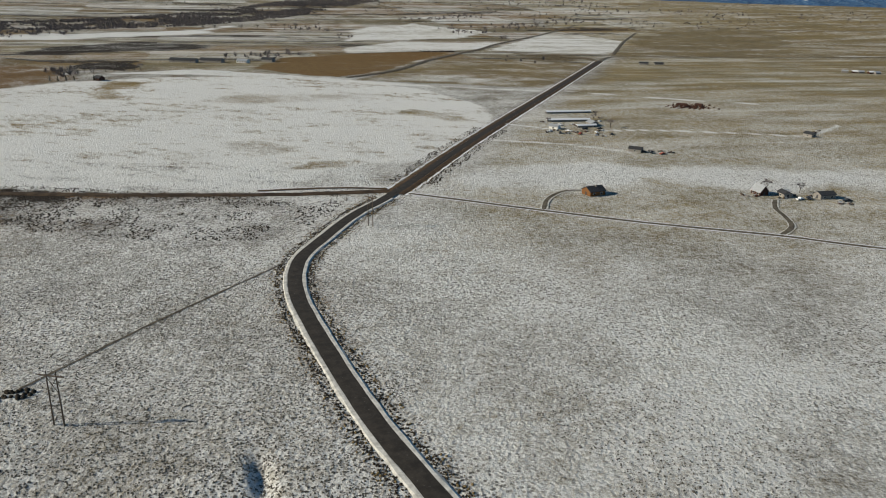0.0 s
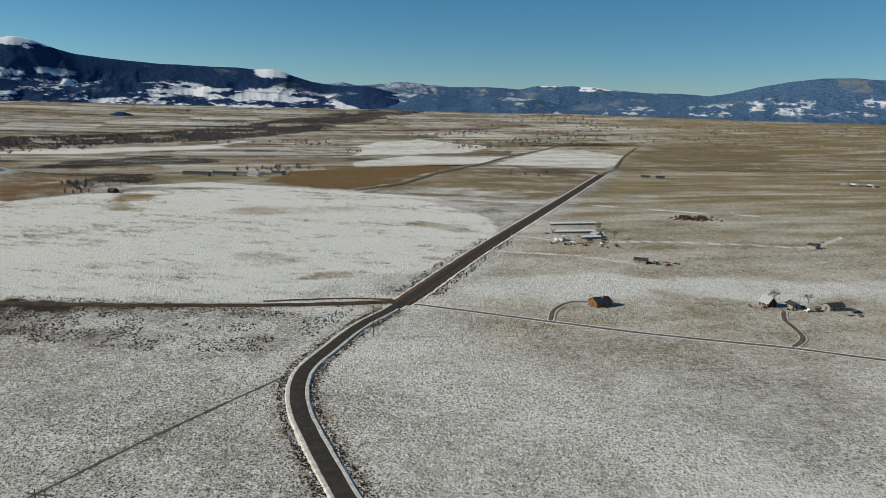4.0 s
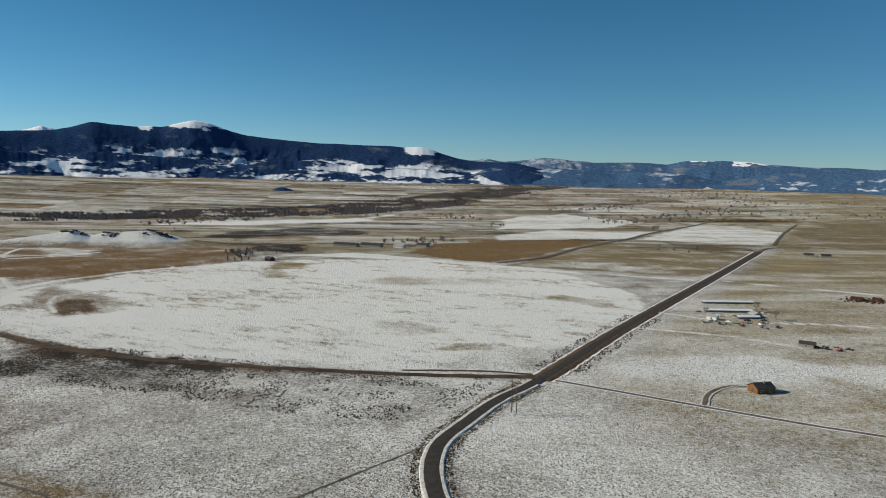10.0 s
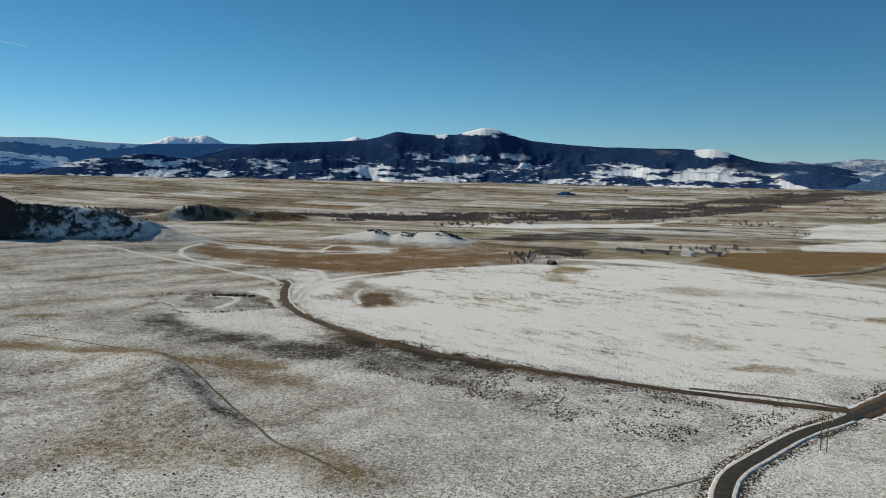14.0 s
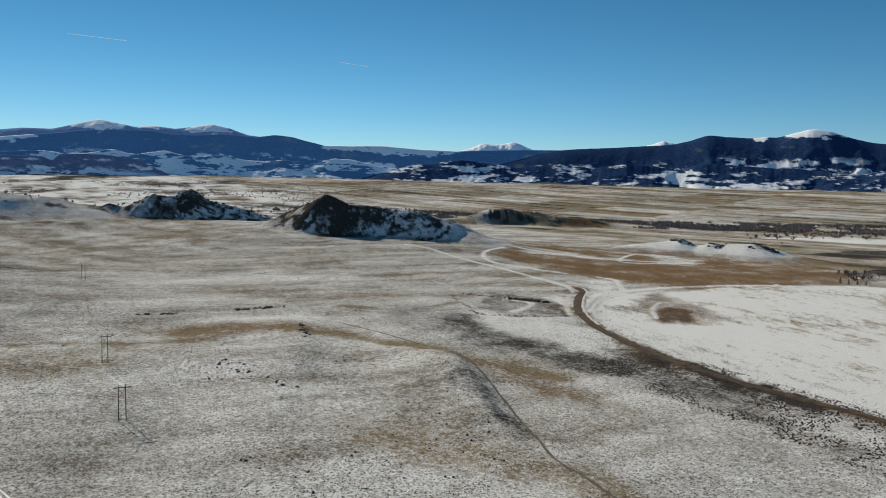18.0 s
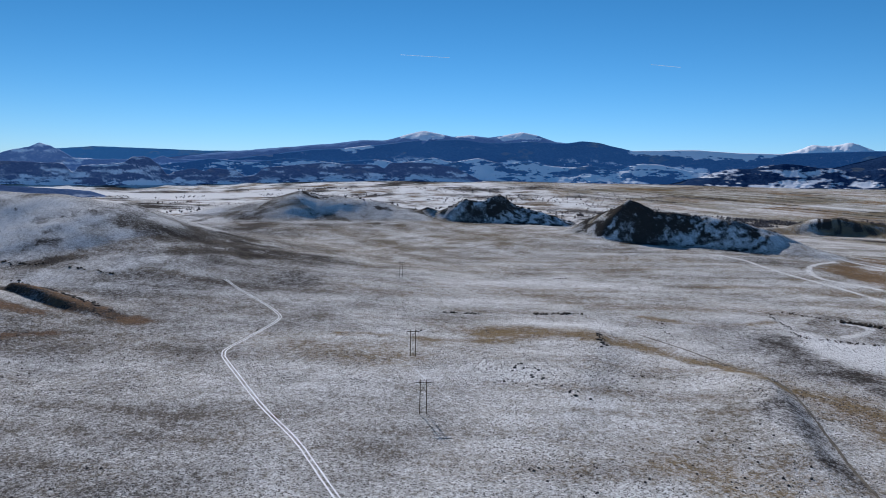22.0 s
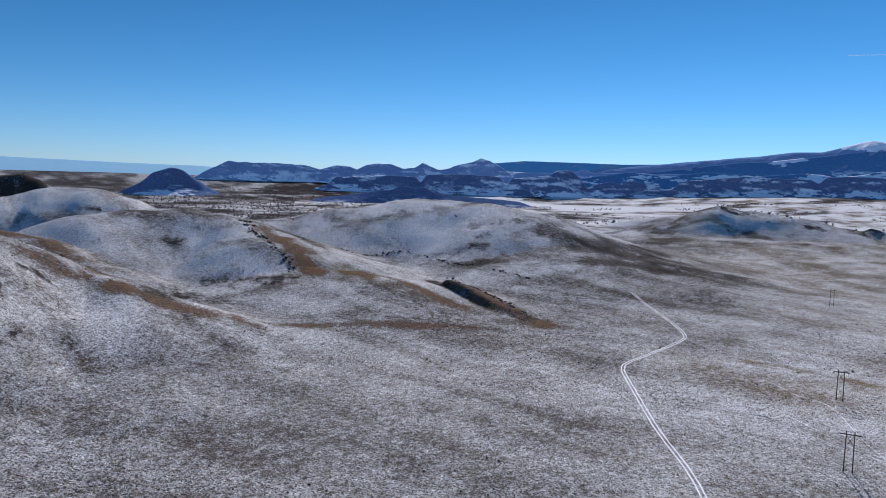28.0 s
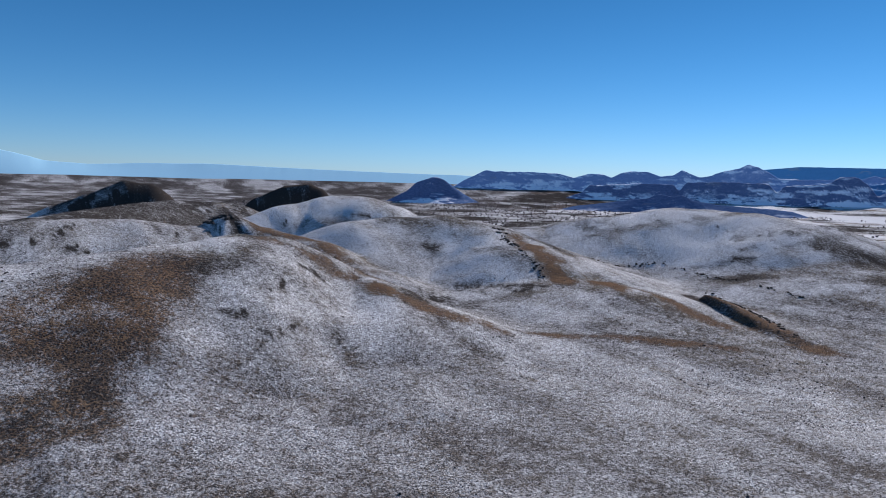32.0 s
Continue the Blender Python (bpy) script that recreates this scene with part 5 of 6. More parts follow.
# ---- vehicles ----
def pickup(x, y, turn, paint, label, group):
    ob = thing("pickup_truck", x, y, turn, label, "truck", group)
    part("body", prism_bm([(-2.7, 0.5), (2.7, 0.5), (2.7, 1.05), (1.2, 1.15), (-2.7, 1.15)], -0.92, 0.92), paint, ob)
    cab = part("cabin", prism_bm([(-0.6, 1.12), (1.3, 1.12), (0.75, 1.78), (-0.4, 1.8)], -0.84, 0.84), paint, ob)
    part("windscreen", prism_bm([(1.31, 1.2), (1.36, 1.2), (0.84, 1.74), (0.79, 1.74)], -0.74, 0.74), M_GLASS, cab, "dark windscreen")
    for wx in (-1.7, 1.75):
        for wy in (-0.82, 0.82):
            part("wheel", bar_bm((wx, wy - 0.13, 0.38), (wx, wy + 0.13, 0.38), 0.38, 0.38, 10), M_TYRE, ob)
    return ob


for i, (vx, vy, vt, vp) in enumerate(((205, 414, 30, 0), (211, 416, 75, 1), (232, 413, 10, 1), (86, 612, 20, 0), (94, 606, 80, 1), (102, 616, 140, 0), (110, 604, 60, 2), (118, 628, 15, 1), (125, 612, 100, 0), (131, 632, 35, 1), (136, 606, 70, 1), (99, 645, 120, 0), (145, 537, 20, 1), (151, 536, 75, 1), (158, 533, 40, 2))):
    pickup(vx, vy, vt, (M_PAINT_WHITE, M_PAINT_DARK, M_PAINT_RED)[vp], ("white", "dark", "faded red")[vp] + " pickup truck parked on the yard's bare ground", "parked trucks")


# ---- yard clutter ----
def scrap_heap(x, y, turn, seed, label, group):
    rng = random.Random(seed)
    ob = thing("scrap_heap", x, y, turn, label, "scrap", group)
    for k in range(5):
        w, d, h = rng.uniform(0.8, 2.6), rng.uniform(0.5, 1.6), rng.uniform(0.4, 1.3)
        bx, by = rng.uniform(-2.2, 2.2), rng.uniform(-1.8, 1.8)
        bm = box_bm(bx - w / 2, bx + w / 2, by - d / 2, by + d / 2, -0.1, h, 0.08)
        part(("crate", "drum", "panel", "board", "trough")[k], bm, (M_WALL_GREY, M_WALL_RED, M_ROOF_METAL, M_WOOD_POLE, M_ROOF_DARK)[k], ob)
    return ob


for i, (hx, hy) in enumerate(((84, 610), (92, 618), (100, 607), (108, 612), (116, 618), (123, 602), (130, 622), (128, 598), (112, 648), (120, 640), (96, 634), (138, 544), (146, 546), (152, 543), (160, 542), (165, 538), (196, 416), (205, 424), (214, 421), (224, 408), (230, 406), (182, 418), (176, 421), (318, 640), (325, 648), (252, 781), (236, 764), (143, 690), (138, 672), (86, 660))):
    scrap_heap(hx, hy, 37 * i, 300 + i, "heap of rusty scrap, crates and boards on the yard", "yard scrap")


# ---- trees ----
def spray_bm(rng, centre, size, count, thin=0.05, up=0.5):
    """A burst of thin twigs."""
    bm = bmesh.new()
    for _ in range(count):
        v = Vector((rng.gauss(0, 1), rng.gauss(0, 1), abs(rng.gauss(0, 1)) * up + rng.gauss(0, 0.3))).normalized() * size * rng.uniform(0.5, 1.0)
        side = v.cross(Vector((rng.random(), rng.random(), rng.random()))).normalized() * size * thin
        o = Vector(centre) + v * 0.05
        bm.faces.new([bm.verts.new(o - side), bm.verts.new(o + side), bm.verts.new(o + v)])
    return bm


def bare_tree(x, y, tall, seed, label, group, material=None):
    rng = random.Random(seed)
    ob = thing("cottonwood_tree", x, y, 0, label, "tree", group)
    part("trunk", bar_bm((0, 0, -0.3), (0.03 * tall, 0, 0.42 * tall), 0.035 * tall, 0.02 * tall, 7), M_BARK, ob)
    for k in range(6):
        a = k * 1.05 + rng.uniform(-0.3, 0.3)
        o = Vector((0.02 * tall, 0, tall * rng.uniform(0.22, 0.4)))
        e = o + Vector((math.cos(a), math.sin(a), rng.uniform(0.9, 1.6))) * tall * rng.uniform(0.2, 0.28)
        limb = part("limb", bar_bm(o, e, 0.014 * tall, 0.005 * tall, 5), M_BARK, ob)
        part("crown", spray_bm(rng, e, 0.34 * tall, 46, 0.022), material or M_TWIG, limb)
    return ob


def evergreen(x, y, tall, seed, label, group):
    rng = random.Random(seed)
    ob = thing("evergreen_tree", x, y, 0, label, "tree", group)
    part("trunk", bar_bm((0, 0, -0.3), (0, 0, 0.9 * tall), 0.03 * tall, 0.006 * tall, 6), M_BARK, ob)
    bm = bmesh.new()
    for k in range(170):
        h = rng.uniform(0.1, 1.0)
        a = rng.uniform(0, 2 * math.pi)
        w = 0.27 * tall * (1 - h) ** 0.75 * rng.uniform(0.5, 1.1) + 0.02 * tall
        o = Vector((0, 0, h * tall))
        e = o + Vector((math.cos(a) * w, math.sin(a) * w, -0.05 * tall))
        s = Vector((-math.sin(a), math.cos(a), 0.2)) * 0.05 * tall
        bm.faces.new([bm.verts.new(o), bm.verts.new(e + s), bm.verts.new(e - s)])
    part("crown", bm, M_JUNIPER, ob)
    return ob


T1 = bare_tree(121, 1740, 17, 1, "bare grey cottonwood on a snowy field's edge", "field trees")
T2 = bare_tree(40, 1990, 14, 2, "bare brown cottonwood in the far fields", "field trees")
rt = random.Random(5)
for i in range(34):
    u = rt.random()
    if i < 14:
        tx, ty = 20 + 380 * u, 1985 + 470 * u + rt.uniform(-40, 40)
    elif i < 24:
        tx, ty = -160 + 130 * u, 2360 + rt.uniform(-60, 60)
    else:
        tx, ty = -620 + 260 * u, 1840 + 260 * u + rt.uniform(-50, 50)
    copy_thing((T1, T2)[i % 2], pose(tx, ty, ground_z(tx, ty) - 0.1, 0, 0, rt.uniform(0, 360)) @ Matrix.Scale(rt.uniform(0.6, 1.1), 4))
E1 = evergreen(-448, 846, 7.5, 3, "dark evergreen in a short row by the round field", "row of evergreens")
for i in range(1, 6):
    copy_thing(E1, pose(-448 + 7 * i + (14 if i > 3 else 0), 846 + 4.5 * i, ground_z(-440, 850), 0, 0, 60 * i) @ Matrix.Scale(0.8 + 0.06 * (i % 3), 4))
for i in range(12):
    tx, ty = -470 + 6.5 * i + rt.uniform(-4, 4), 905 + 6 * i + rt.uniform(-14, 14)
    copy_thing((E1, T2)[i % 2], pose(tx, ty, ground_z(tx, ty), 0, 0, 50 * i) @ Matrix.Scale(rt.uniform(0.5, 0.9), 4))
for i, (tx, ty) in enumerate(((-290, 1128), (-262, 1150), (-255, 1158), (-330, 1124), (212, 430), (193, 433), (140, 700), (134, 676), (142, 640), (90, 655))):
    copy_thing(T2, pose(tx, ty, ground_z(tx, ty), 0, 0, 70 * i) @ Matrix.Scale(0.45 + 0.1 * (i % 3), 4))


# ---- stuff: brush, far woods ----
def clumps(name, xs, ys, sizes, material, label, category, shape="bush", seed=0, zs=None):
    """Many small plants in one mesh: squat tufts, or leafless trees as bursts of twigs."""
    rng = np.random.default_rng(seed)
    n = len(xs)
    if zs is None:
        zs = height(xs, ys)
    if shape == "tuft":
        k = 5
        ang = np.arange(k) * 2 * np.pi / k
        base = np.vstack([np.stack([0.6 * np.cos(ang), 0.6 * np.sin(ang), np.full(k, -0.06)], 1), [[0, 0, 0.62]]])
        tri = [(i, (i + 1) % k, k) for i in range(k)]
        co = base[None] * (1 + 0.7 * (rng.random((n, len(base), 3)) - 0.5)) + np.where(np.arange(k + 1) == k, 0.3, 0.0)[None, :, None] * (rng.random((n, 1, 3)) - 0.5)
    elif shape == "bush":
        k = 5
        ang = np.arange(k) * 2 * np.pi / k
        rim = np.stack([np.cos(ang), np.sin(ang), np.full(k, -0.1)], 1)
        base = np.vstack([rim * 0.62, rim * 0.5 + [0, 0, 0.42], [[0, 0, 0.72]]])
        tri = [(i, (i + 1) % k, k + i) for i in range(k)] + [((i + 1) % k, k + (i + 1) % k, k + i) for i in range(k)] + [(k + i, k + (i + 1) % k, 2 * k) for i in range(k)]
        co = base[None] * (1 + 0.55 * (rng.random((n, len(base), 3)) - 0.5))
    else:
        k = 15
        v = rng.normal(0, 1, (n, k, 3))
        v[:, :, 2] = np.abs(v[:, :, 2]) * 1.1 + 0.3
        v /= np.linalg.norm(v, axis=2)[:, :, None]
        tip = v * rng.uniform(0.6, 1.0, (n, k, 1)) * [0.72, 0.72, 0.95]
        side = np.stack([-v[:, :, 1], v[:, :, 0], 0.3 * v[:, :, 2]], 2) * 0.12
        o = v * 0.08 * [1, 1, 0.6]
        co = np.stack([o, tip * 0.7 + side, tip, tip * 0.7 - side], 2).reshape(n, 4 * k, 3)
        tri = [(4 * i, 4 * i + 1, 4 * i + 2) for i in range(k)] + [(4 * i, 4 * i + 2, 4 * i + 3) for i in range(k)]
    turn = rng.uniform(0, 2 * np.pi, n)
    c, s = np.cos(turn)[:, None], np.sin(turn)[:, None]
    size = np.asarray(sizes)[:, None]
    X = (co[:, :, 0] * c - co[:, :, 1] * s) * size + xs[:, None]
    Y = (co[:, :, 0] * s + co[:, :, 1] * c) * size + ys[:, None]
    Z = co[:, :, 2] * size + zs[:, None]
    m = co.shape[1]
    faces = (np.array(tri)[None] + (np.arange(n) * m)[:, None, None]).reshape(-1, 3).astype(np.int32)
    me = bpy.data.meshes.new(name)
    me.vertices.add(n * m)
    me.vertices.foreach_set("co", np.stack([X, Y, Z], -1).astype(np.float32).ravel())
    me.loops.add(faces.size)
    me.loops.foreach_set("vertex_index", faces.ravel())
    me.polygons.add(len(faces))
    me.polygons.foreach_set("loop_start", np.arange(0, faces.size, 3, dtype=np.int32))
    me.polygons.foreach_set("loop_total", np.full(len(faces), 3, np.int32))
    me.update(calc_edges=True)
    me.materials.append(material)
    return tagged(new(name, me), label, category, kind="stuff")


R0 = np.random.default_rng(11)


def line_scatter(line, count, near, far, rng, both=True):
    """Places beside a line, between two distances from it."""
    pts = np.array([p[:2] for p in line], float)
    i = rng.integers(0, len(pts) - 1, count)
    k = rng.random(count)[:, None]
    p = pts[i] * (1 - k) + pts[i + 1] * k
    t = pts[i + 1] - pts[i]
    t /= np.linalg.norm(t, axis=1)[:, None]
    o = rng.uniform(near, far, count) * (np.where(rng.random(count) < 0.5, -1, 1) if both else 1)
    return p[:, 0] - t[:, 1] * o, p[:, 1] + t[:, 0] * o


# sagebrush over the near ground
n = 125000
rr = 120 * np.exp(R0.random(n) * math.log(620 / 120))
aa = np.radians(R0.uniform(-40, 166, n))
sx, sy = -20 - rr * np.sin(aa), 20 + rr * np.cos(aa)
ok = (along(ROAD[:60], sx, sy)[0] > 7) & (along(LANE, sx, sy)[0] > 4) & (along(TRACK, sx, sy)[0] > 2.5) & (np.hypot(sx - PIVOT[0], sy - PIVOT[1]) > PIVOT[2])
ok &= (fbm(sx, sy, 35, 3, 61) > 0.36) & (R0.random(n) < np.where(sx > 0, 0.55, 1.0))
clumps("sagebrush", sx[ok], sy[ok], R0.uniform(0.22, 0.6, ok.sum()), M_SAGE, "low grey sagebrush dotted over thin snow", "sagebrush", "tuft", seed=1)
# taller brush farther out, to the west and south
n = 60000
rr = 380 * np.exp(R0.random(n) * math.log(1150 / 380))
aa = np.radians(R0.uniform(42, 166, n))
sx, sy = -20 - rr * np.sin(aa), 20 + rr * np.cos(aa)
ok = (along(LANE, sx, sy)[0] > 5) & (along(TRACK, sx, sy)[0] > 3) & (np.hypot(sx - PIVOT[0], sy - PIVOT[1]) > PIVOT[2]) & (fbm(sx, sy, 28, 4, 64, 0.6) > 0.5) & ((height(sx, sy) < 12) | (R0.random(n) < 0.2))
clumps("brush", sx[ok], sy[ok], R0.uniform(0.35, 0.8, ok.sum()), M_GREY_BRUSH, "dark low brush scattered through thin snow", "brush", "tuft", seed=12)
# dark brush beside the road
vx, vy = line_scatter([p for p in ROAD if 60 < p[1] < 400], 3200, 4.8, 7.8, R0)
clumps("verge_brush", vx, vy, R0.uniform(0.25, 0.65, len(vx)), M_BRUSH, "dark brown brush along the road's verge", "brush", seed=2)
vx, vy = line_scatter([p for p in ROAD if 60 < p[1] < 560], 1100, 5.2, 10, R0)
clumps("dry_grass", vx, vy, R0.uniform(0.3, 0.75, len(vx)), M_DRY, "straw-coloured grass along the road's verge", "grass", seed=3)
vx, vy = line_scatter([p for p in ROAD if 430 < p[1] < 620], 700, 8, 15, R0)
clumps("verge_brush", vx, vy, R0.uniform(0.4, 1.0, len(vx)), M_BRUSH, "dark brush in the ditch beside the road", "brush", seed=4)
# rust-brown brush round the lone barns
M_RUST_BRUSH = plain("rust_brush", (0.070, 0.032, 0.020), 0.95, 0.5, 0.7)
vx, vy = R0.normal(251, 11, 140), R0.normal(778, 9, 140)
clumps("yard_brush", vx, vy, R0.uniform(0.8, 2.4, 140), M_RUST_BRUSH, "rust-brown brush round the lone barns", "brush", seed=15)
# black brush south of the lane
bx, by = line_scatter(LANE[:48], 9000, -78, -4, R0, False)
bx, by = (np.concatenate(p) for p in zip((bx, by), line_scatter(LANE[:48], 9000, 4, 78, R0, False)))
ok = (inside([(-420, 335), (-395, 428), (-300, 404), (-160, 396), (-50, 402), (-62, 345), (-80, 305), (-140, 315), (-220, 325)], bx, by)) & (fbm(bx, by, 22, 4, 63, 0.7) > 0.50)
clumps("lane_brush", bx[ok], by[ok], R0.uniform(0.25, 0.85, ok.sum()), M_BRUSH, "black leafless brush in the snow beside the lane", "brush", seed=5)
# woods along the river
wx, wy = line_scatter(RIVER, 20000, 0, 150, R0)
ok = fbm(wx, wy, 150, 4, 65, 0.6) > 0.41 + 0.10 * smooth(2300, 2900, wy)
clumps("river_woods", wx[ok], wy[ok], R0.uniform(4, 9.5, ok.sum()), M_TWIG, "belt of bare brown cottonwoods along the river", "woods", "tree", seed=6)
# groves along the far road and by the pond
gx, gy = [], []
for cx, cy, cn, cw in ((41, 2617, 14, 40), (62, 2578, 12, 40), (51, 2109, 16, 50), (170, 2279, 14, 34), (196, 2272, 10, 30), (238, 2354, 12, 40), (379, 2560, 30, 60), (137, 1849, 5, 10), (567, 3120, 30, 90), (345, 3423, 60, 160), (-20, 2529, 8, 30), (-469, 936, 8, 14), (-486, 932, 6, 8), (-910, 1527, 40, 60), (-894, 1595, 40, 60), (-322, 1189, 5, 14), (-294, 1210, 8, 18), (-395, 1988, 8, 30), (-340, 2016, 8, 30), (-237, 1768, 5, 20), (-270, 1250, 6, 30), (120, 1250, 5, 26)):
    gx.append(cx + R0.normal(0, cw, cn) * 0.8)
    gy.append(cy + R0.normal(0, cw, cn) * 1.6)
gx, gy = np.concatenate(gx), np.concatenate(gy)
clumps("valley_trees", gx, gy, R0.uniform(6, 13, len(gx)), M_TWIG, "groves of bare trees along the far fields", "trees", "tree", seed=9)
# scattered trees and brush over the far valley
fx, fy = R0.uniform(-1500, 1900, 2600), R0.uniform(2300, 4200, 2600)
ok = (fbm(fx, fy, 260, 3, 66) > 0.56) & (np.hypot(fx, fy) < 4300)
clumps("valley_trees", fx[ok], fy[ok], R0.uniform(4, 11, ok.sum()), M_TWIG, "scattered bare trees on the far valley floor", "trees", "tree", seed=7)
fx, fy = R0.uniform(-3300, -1500, 6000), R0.uniform(-2600, 1300, 6000)
ok = (fbm(fx, fy, 260, 3, 67) > 0.55) | ((fy < -900) & (fbm(fx, fy, 150, 3, 67) > 0.42))
clumps("valley_trees", fx[ok], fy[ok], R0.uniform(4, 10, ok.sum()), M_TWIG, "bare trees in the river bottom beyond the hills", "trees", "tree", seed=8)
# lines of dark bushes
for k, (line, count, lo, hi) in enumerate((([(-590, 140), (-584, 169)], 26, 0.8, 1.8), ([(-579, 212), (-577, 254)], 40, 0.8, 2.0), ([(-764, 288), (-767, 304)], 14, 0.8, 1.6), ([(-526, 441), (-511, 451), (-496, 462)], 60, 1.4, 2.8), ([(-479, 374), (-455, 400), (-440, 434)], 60, 0.6, 1.3), ([(-567, 405), (-520, 388), (-479, 374)], 60, 0.5, 1.2), ([(-570, 420), (-545, 432), (-530, 440)], 30, 0.7, 1.5), ([(-56, 1399), (10, 1412)], 60, 1.5, 3.0), ([(-745, -355), (-800, -300), (-760, -220), (-717, -137)], 60, 1.0, 2.4), ([(-400, -392), (-379, -352)], 34, 0.8, 2.2), ([(-130, 176), (-114, 182)], 40, 0.8, 1.4), ([(-545, 300), (-480, 276)], 24, 0.5, 1.0))):
    bx, by = line_scatter(line, count, 0, 3.0, R0)
    clumps("dark_bushes", bx, by, R0.uniform(lo, hi, count), M_BRUSH, "short row of dark bushes in thin snow", "bushes", seed=20 + k)
# small dark stones on the slopes
gx, gy = R0.uniform(-700, -150, 5200), R0.uniform(-620, 230, 5200)
ok = (fbm(gx, gy, 70, 3, 68) > 0.64)
clumps("loose_stones", gx[ok], gy[ok], R0.uniform(0.3, 1.1, ok.sum()), M_ROCK, "small dark stones and brush on the hillsides", "stones", seed=30)

# ---- fence line, ditch ----
DITCH = curve_points([(-500, 262), (-440, 274), (-371, 280), (-352, 277), (-312, 260), (-280, 246), (-257, 236), (-238, 229), (-220, 221), (-198, 218), (-175, 213)], 4)
tagged(ribbon("ditch", DITCH, [(-0.7, 0), (0, -0.1), (0.7, 0)], M_DIRT_DARK, 0.16, 0.7, 31), "narrow dark ditch through the snowy grass", "ditch", kind="structure")
FENCE = [(-120, 181), (-105, 214), (-91, 242), (-66, 290)]
tagged(ribbon("fence_path", curve_points(FENCE, 3), [(-0.45, 0), (0.45, 0)], M_DIRT_DARK, 0.14, 0.6, 33), "trodden dark line under a wire fence", "path", kind="structure")
fence = thing("wire_fence", -93, 238, 0, "old wire fence on thin wooden posts", "fence")
fp = curve_points(FENCE, 5)
for i, (qx, qy) in enumerate(fp):
    part("post", bar_bm((qx + 93, qy - 238, ground_z(qx, qy) - fence.location.z - 0.2), (qx + 93, qy - 238, ground_z(qx, qy) - fence.location.z + 1.25), 0.07, 0.06, 5), M_WOOD_POLE, fence)
for h in (0.5, 1.0):
    for (ax, ay), (cx, cy) in zip(fp, fp[1:]):
        part("wire", bar_bm((ax + 93, ay - 238, ground_z(ax, ay) - fence.location.z + h), (cx + 93, cy - 238, ground_z(cx, cy) - fence.location.z + h), 0.012, 0.012, 3), M_ROOF_DARK, fence)
# dirt roads between the far fields
for k, (line, wide) in enumerate((([(-128, 957), (-72, 1063), (-26, 1243), (61, 1484), (114, 1671), (263, 2078), (386, 2367)], 4.5), ([(256, 1288), (300, 1382), (403, 1411), (627, 1466), (900, 1560)], 3.0), ([(-250, 1300), (-150, 1330), (-29, 1408), (30, 1425)], 2.5), ([(310, 1437), (430, 1877), (520, 2150)], 3.0))):
    ob = tagged(new("track"), "straight dirt farm road between the valley fields", "track", kind="structure")
    ribbon("dirt_bed", curve_points(line, 12), [(-wide, 0), (0, 0.1), (wide, 0)], M_DIRT_DARK, 0.7, 1.0, 130 + k, ob)
# short driveways
for k, (line, lab) in enumerate((([(53, 379), (57, 398), (63, 411), (72, 421), (80, 422)], "short gravel drive curving to the wooden house"), ([(165, 345), (177, 360), (181, 378), (183, 395), (190, 412)], "rutted drive to the steep-roofed house"), ([(34, 655), (60, 640), (90, 622)], "snowy drive into the farmyard"))):
    ob = tagged(new("driveway"), lab, "driveway", kind="structure")
    ribbon("gravel_bed", curve_points(line, 4), [(-1.2, -0.05), (0, 0), (1.2, -0.05)], M_DIRT_DARK if k < 2 else M_SNOW, 0.3, 0.5, 40 + k, ob)
    for o in (-1.7, 1.7):
        ribbon("snow_edge", curve_points(line, 4), [(o - 0.4, 0), (o + 0.4, 0)], M_OLD_SNOW, 0.34, 0.5, 44 + k, ob)
# faint old tracks over the plain
for k, line in enumerate(([(-492, 45), (-477, 63), (-451, 78), (-438, 91), (-392, 98), (-364, 104)], [(-421, 64), (-392, 82), (-364, 101)])):
    ob = tagged(new("track"), "faint snowy track across the sagebrush plain", "track", kind="structure")
    ribbon("rut", curve_points(line, 5), [(-0.12, 0), (0.12, 0)], M_SNOW, 0.22, 0.5, 70 + k, ob)
ob = tagged(new("track"), "short dirt track joining the lane near the road", "track", kind="structure")
ribbon("dirt_bed", curve_points([(-33, 414), (-56, 414), (-80, 409), (-105, 402)], 4), [(-1.3, 0), (0, 0.05), (1.3, 0)], M_DIRT, 0.3, 0.5, 75, ob)
# snow-filled tracks by the lane
for k, (line, wide) in enumerate(TRACKS):
    ob = tagged(new("track"), "snow-filled wheel track across the dry winter ground", "track", kind="structure")
    for o in (-0.9, 0.9):
        ribbon("rut", curve_points(line, 6), [(o - 0.28, 0), (o + 0.28, 0)], M_OLD_SNOW, 0.3, 0.5, 90 + 2 * k + (o > 0), ob)


# ---- rock ledges ----
def rock_meshes(count):
    out = []
    for k in range(count):
        rng = random.Random(70 + k)
        bm = bmesh.new()
        bmesh.ops.create_icosphere(bm, subdivisions=1, radius=1.0)
        for v in bm.verts:
            v.co *= rng.uniform(0.65, 1.15)
            v.co.z *= 0.75
        me = bpy.data.meshes.new("boulder")
        bm.to_mesh(me)
        bm.free()
        me.materials.append(M_ROCK)
        out.append(me)
    return out


ROCKS = rock_meshes(5)


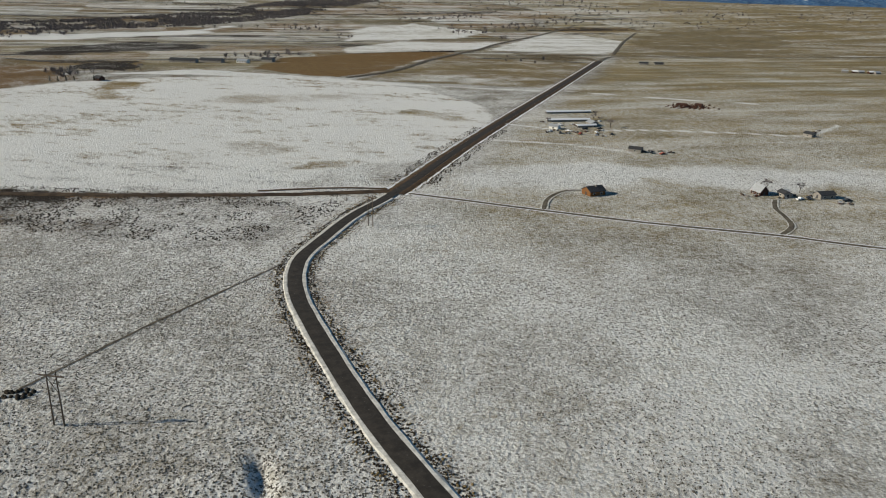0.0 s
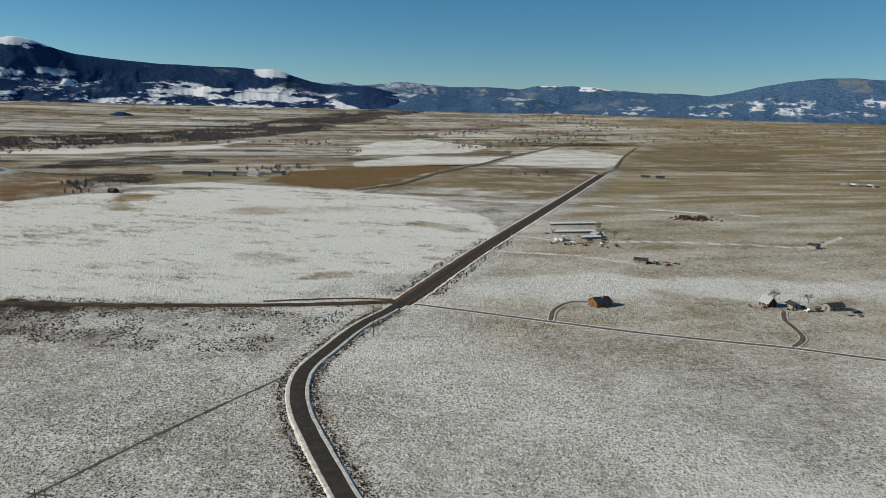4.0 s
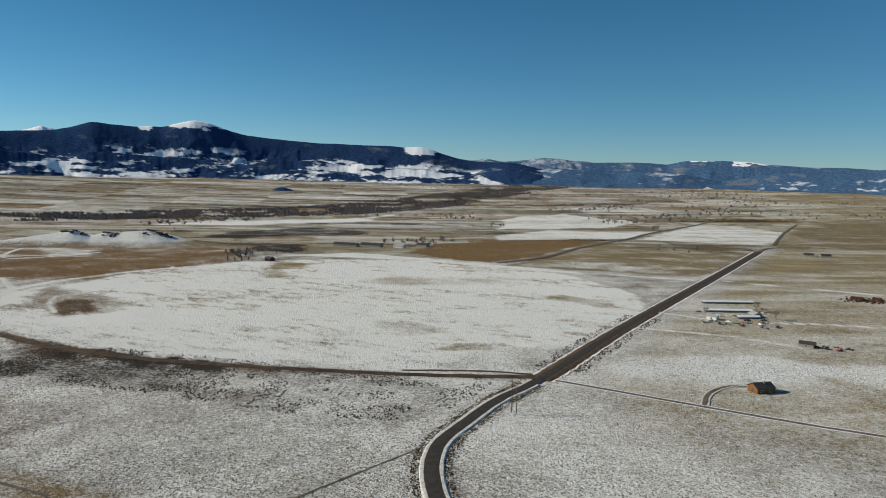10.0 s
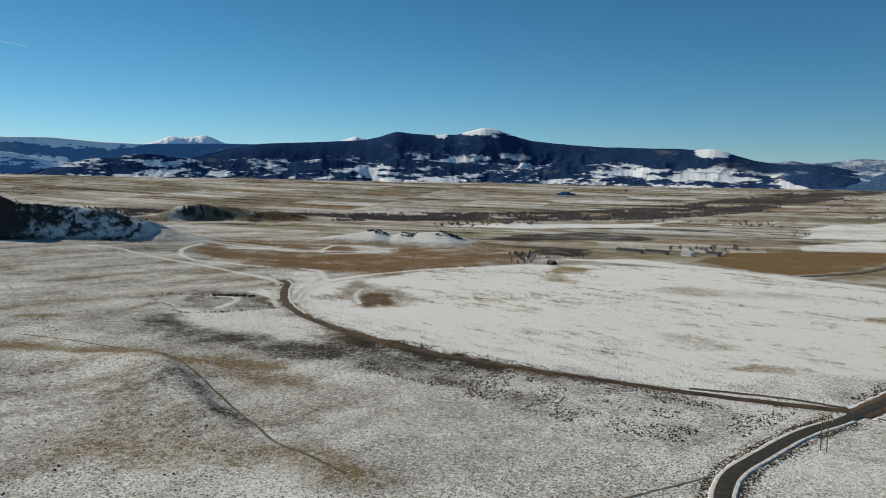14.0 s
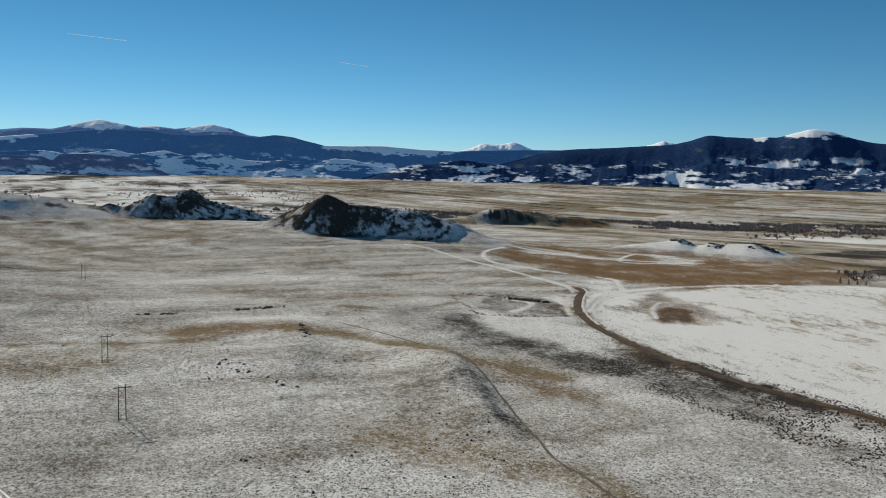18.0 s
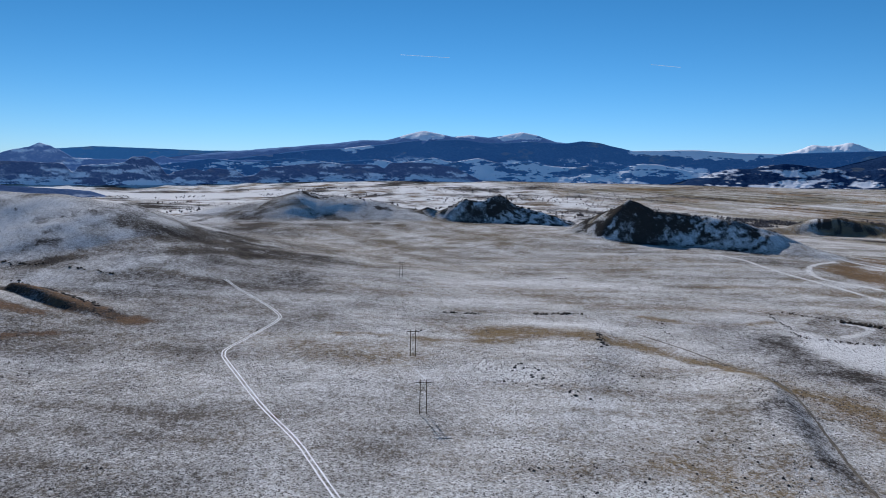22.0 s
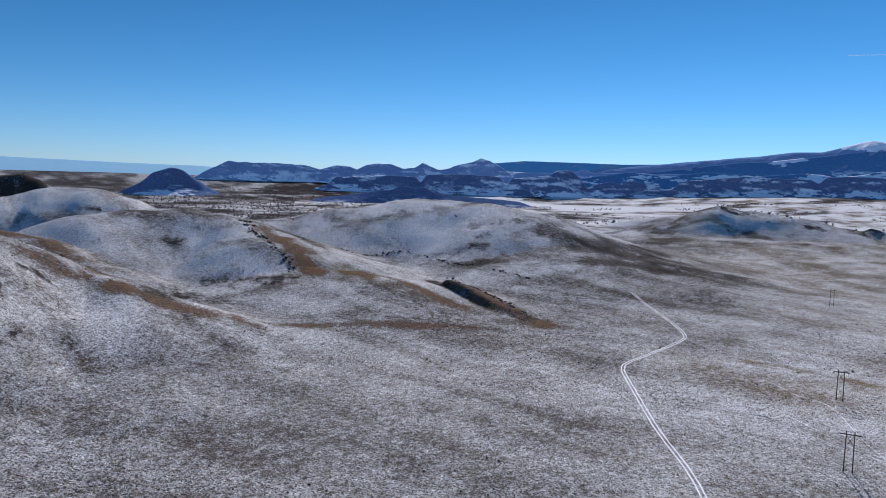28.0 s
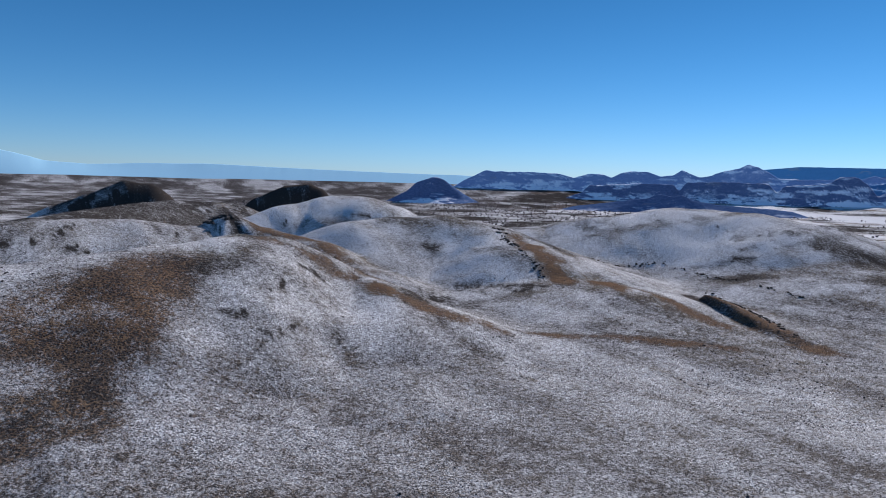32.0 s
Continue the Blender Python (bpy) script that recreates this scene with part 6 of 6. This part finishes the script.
def ledge(line, count, lo, hi, spread, label, seed):
    rng = random.Random(seed)
    x0, y0 = line[len(line) // 2][:2]
    ob = thing("rock_ledge", x0, y0, 0, label, "rock ledge")
    pts = curve_points(line, 2)
    for i in range(count):
        p = pts[rng.randrange(len(pts))]
        x, y = p[0] + rng.gauss(0, spread), p[1] + rng.gauss(0, spread)
        b = new("boulder", ROCKS[i % 5])
        b.parent = ob
        s = rng.uniform(lo, hi)
        b.matrix_basis = Matrix.LocRotScale((x - x0, y - y0, ground_z(x, y) - ob.location.z + 0.15 * s), Euler((0, 0, rng.uniform(0, 6.3))), (s * rng.uniform(0.8, 1.6), s, s))
    return ob


ledge([(-640, -404), (-610, -369), (-587, -331), (-561, -296)], 80, 0.6, 1.7, 2.5, "dark broken rock ledge along the smooth hill's shoulder", 1)
ledge([(-702, -210), (-655, -172), (-612, -130), (-585, -104)], 70, 0.6, 1.8, 2.0, "low dark rock ledge rising out of the plain", 2)
ledge([(-436, -552), (-420, -545), (-405, -538)], 60, 1.2, 3.6, 5.0, "dark rocky knob on top of the hill", 3)
ledge([(-488, 228), (-470, 222), (-452, 216)], 24, 0.5, 1.3, 1.6, "dark earth bank with stones above the swale", 4)
ledge([(-1132, 474), (-1088, 513), (-1064, 540), (-1022, 600), (-960, 654)], 70, 1.0, 3.0, 10.0, "black crags on the pyramid hill's crest", 5)
ledge([(-1454, 309), (-1431, 367), (-1412, 424), (-1373, 499)], 70, 1.2, 3.6, 12.0, "black crags along the far hill's top", 6)
ledge([(-420, 160), (-400, 152), (-372, 158), (-356, 168)], 26, 0.5, 1.2, 6.0, "scatter of dark stones in thin snow", 7)

ledge([(-762, 950), (-753, 957), (-742, 959)], 26, 1.2, 3.4, 5.0, "dark crag on the white knoll's shoulder", 8)
ledge([(-715, 974), (-703, 978), (-694, 980)], 22, 1.0, 2.6, 5.0, "small dark crag between the white knolls", 9)
ledge([(-664, 997), (-652, 1003), (-640, 1006), (-632, 1008)], 36, 1.2, 3.6, 5.0, "dark broken crag at the white knoll's end", 10)

# ---- contrails ----
M_TRAIL = plain("glowing_vapour", (0.8, 0.8, 0.8), 1.0, 0.02, 0.01)
trail = M_TRAIL.node_tree.nodes["Principled BSDF"]
# the vapour emits, in place of the sunlight it would scatter
trail.inputs["Emission Color"].default_value = (0.55, 0.72, 0.85, 1)
trail.inputs["Emission Strength"].default_value = 0.32


def contrail(az0, el0, az1, el1, wide):
    pts = []
    for a, e in ((az0, el0), (az1, el1)):
        for o in (-wide, wide):
            ra, re = radians(a), radians(e + o)
            pts.append((-20 - 4600 * math.sin(ra) * math.cos(re), 20 + 4600 * math.cos(ra) * math.cos(re), 110 + 4600 * math.sin(re)))
    ob = mesh_object("backdrop_contrail", pts, [(0, 1, 3, 2)], M_TRAIL)
    return tagged(ob, "thin white vapour trail in the blue sky", "contrail", kind="structure")


contrail(83.1, 8.98, 79.4, 8.85, 0.014)
contrail(64.5, 8.33, 62.4, 8.07, 0.014)
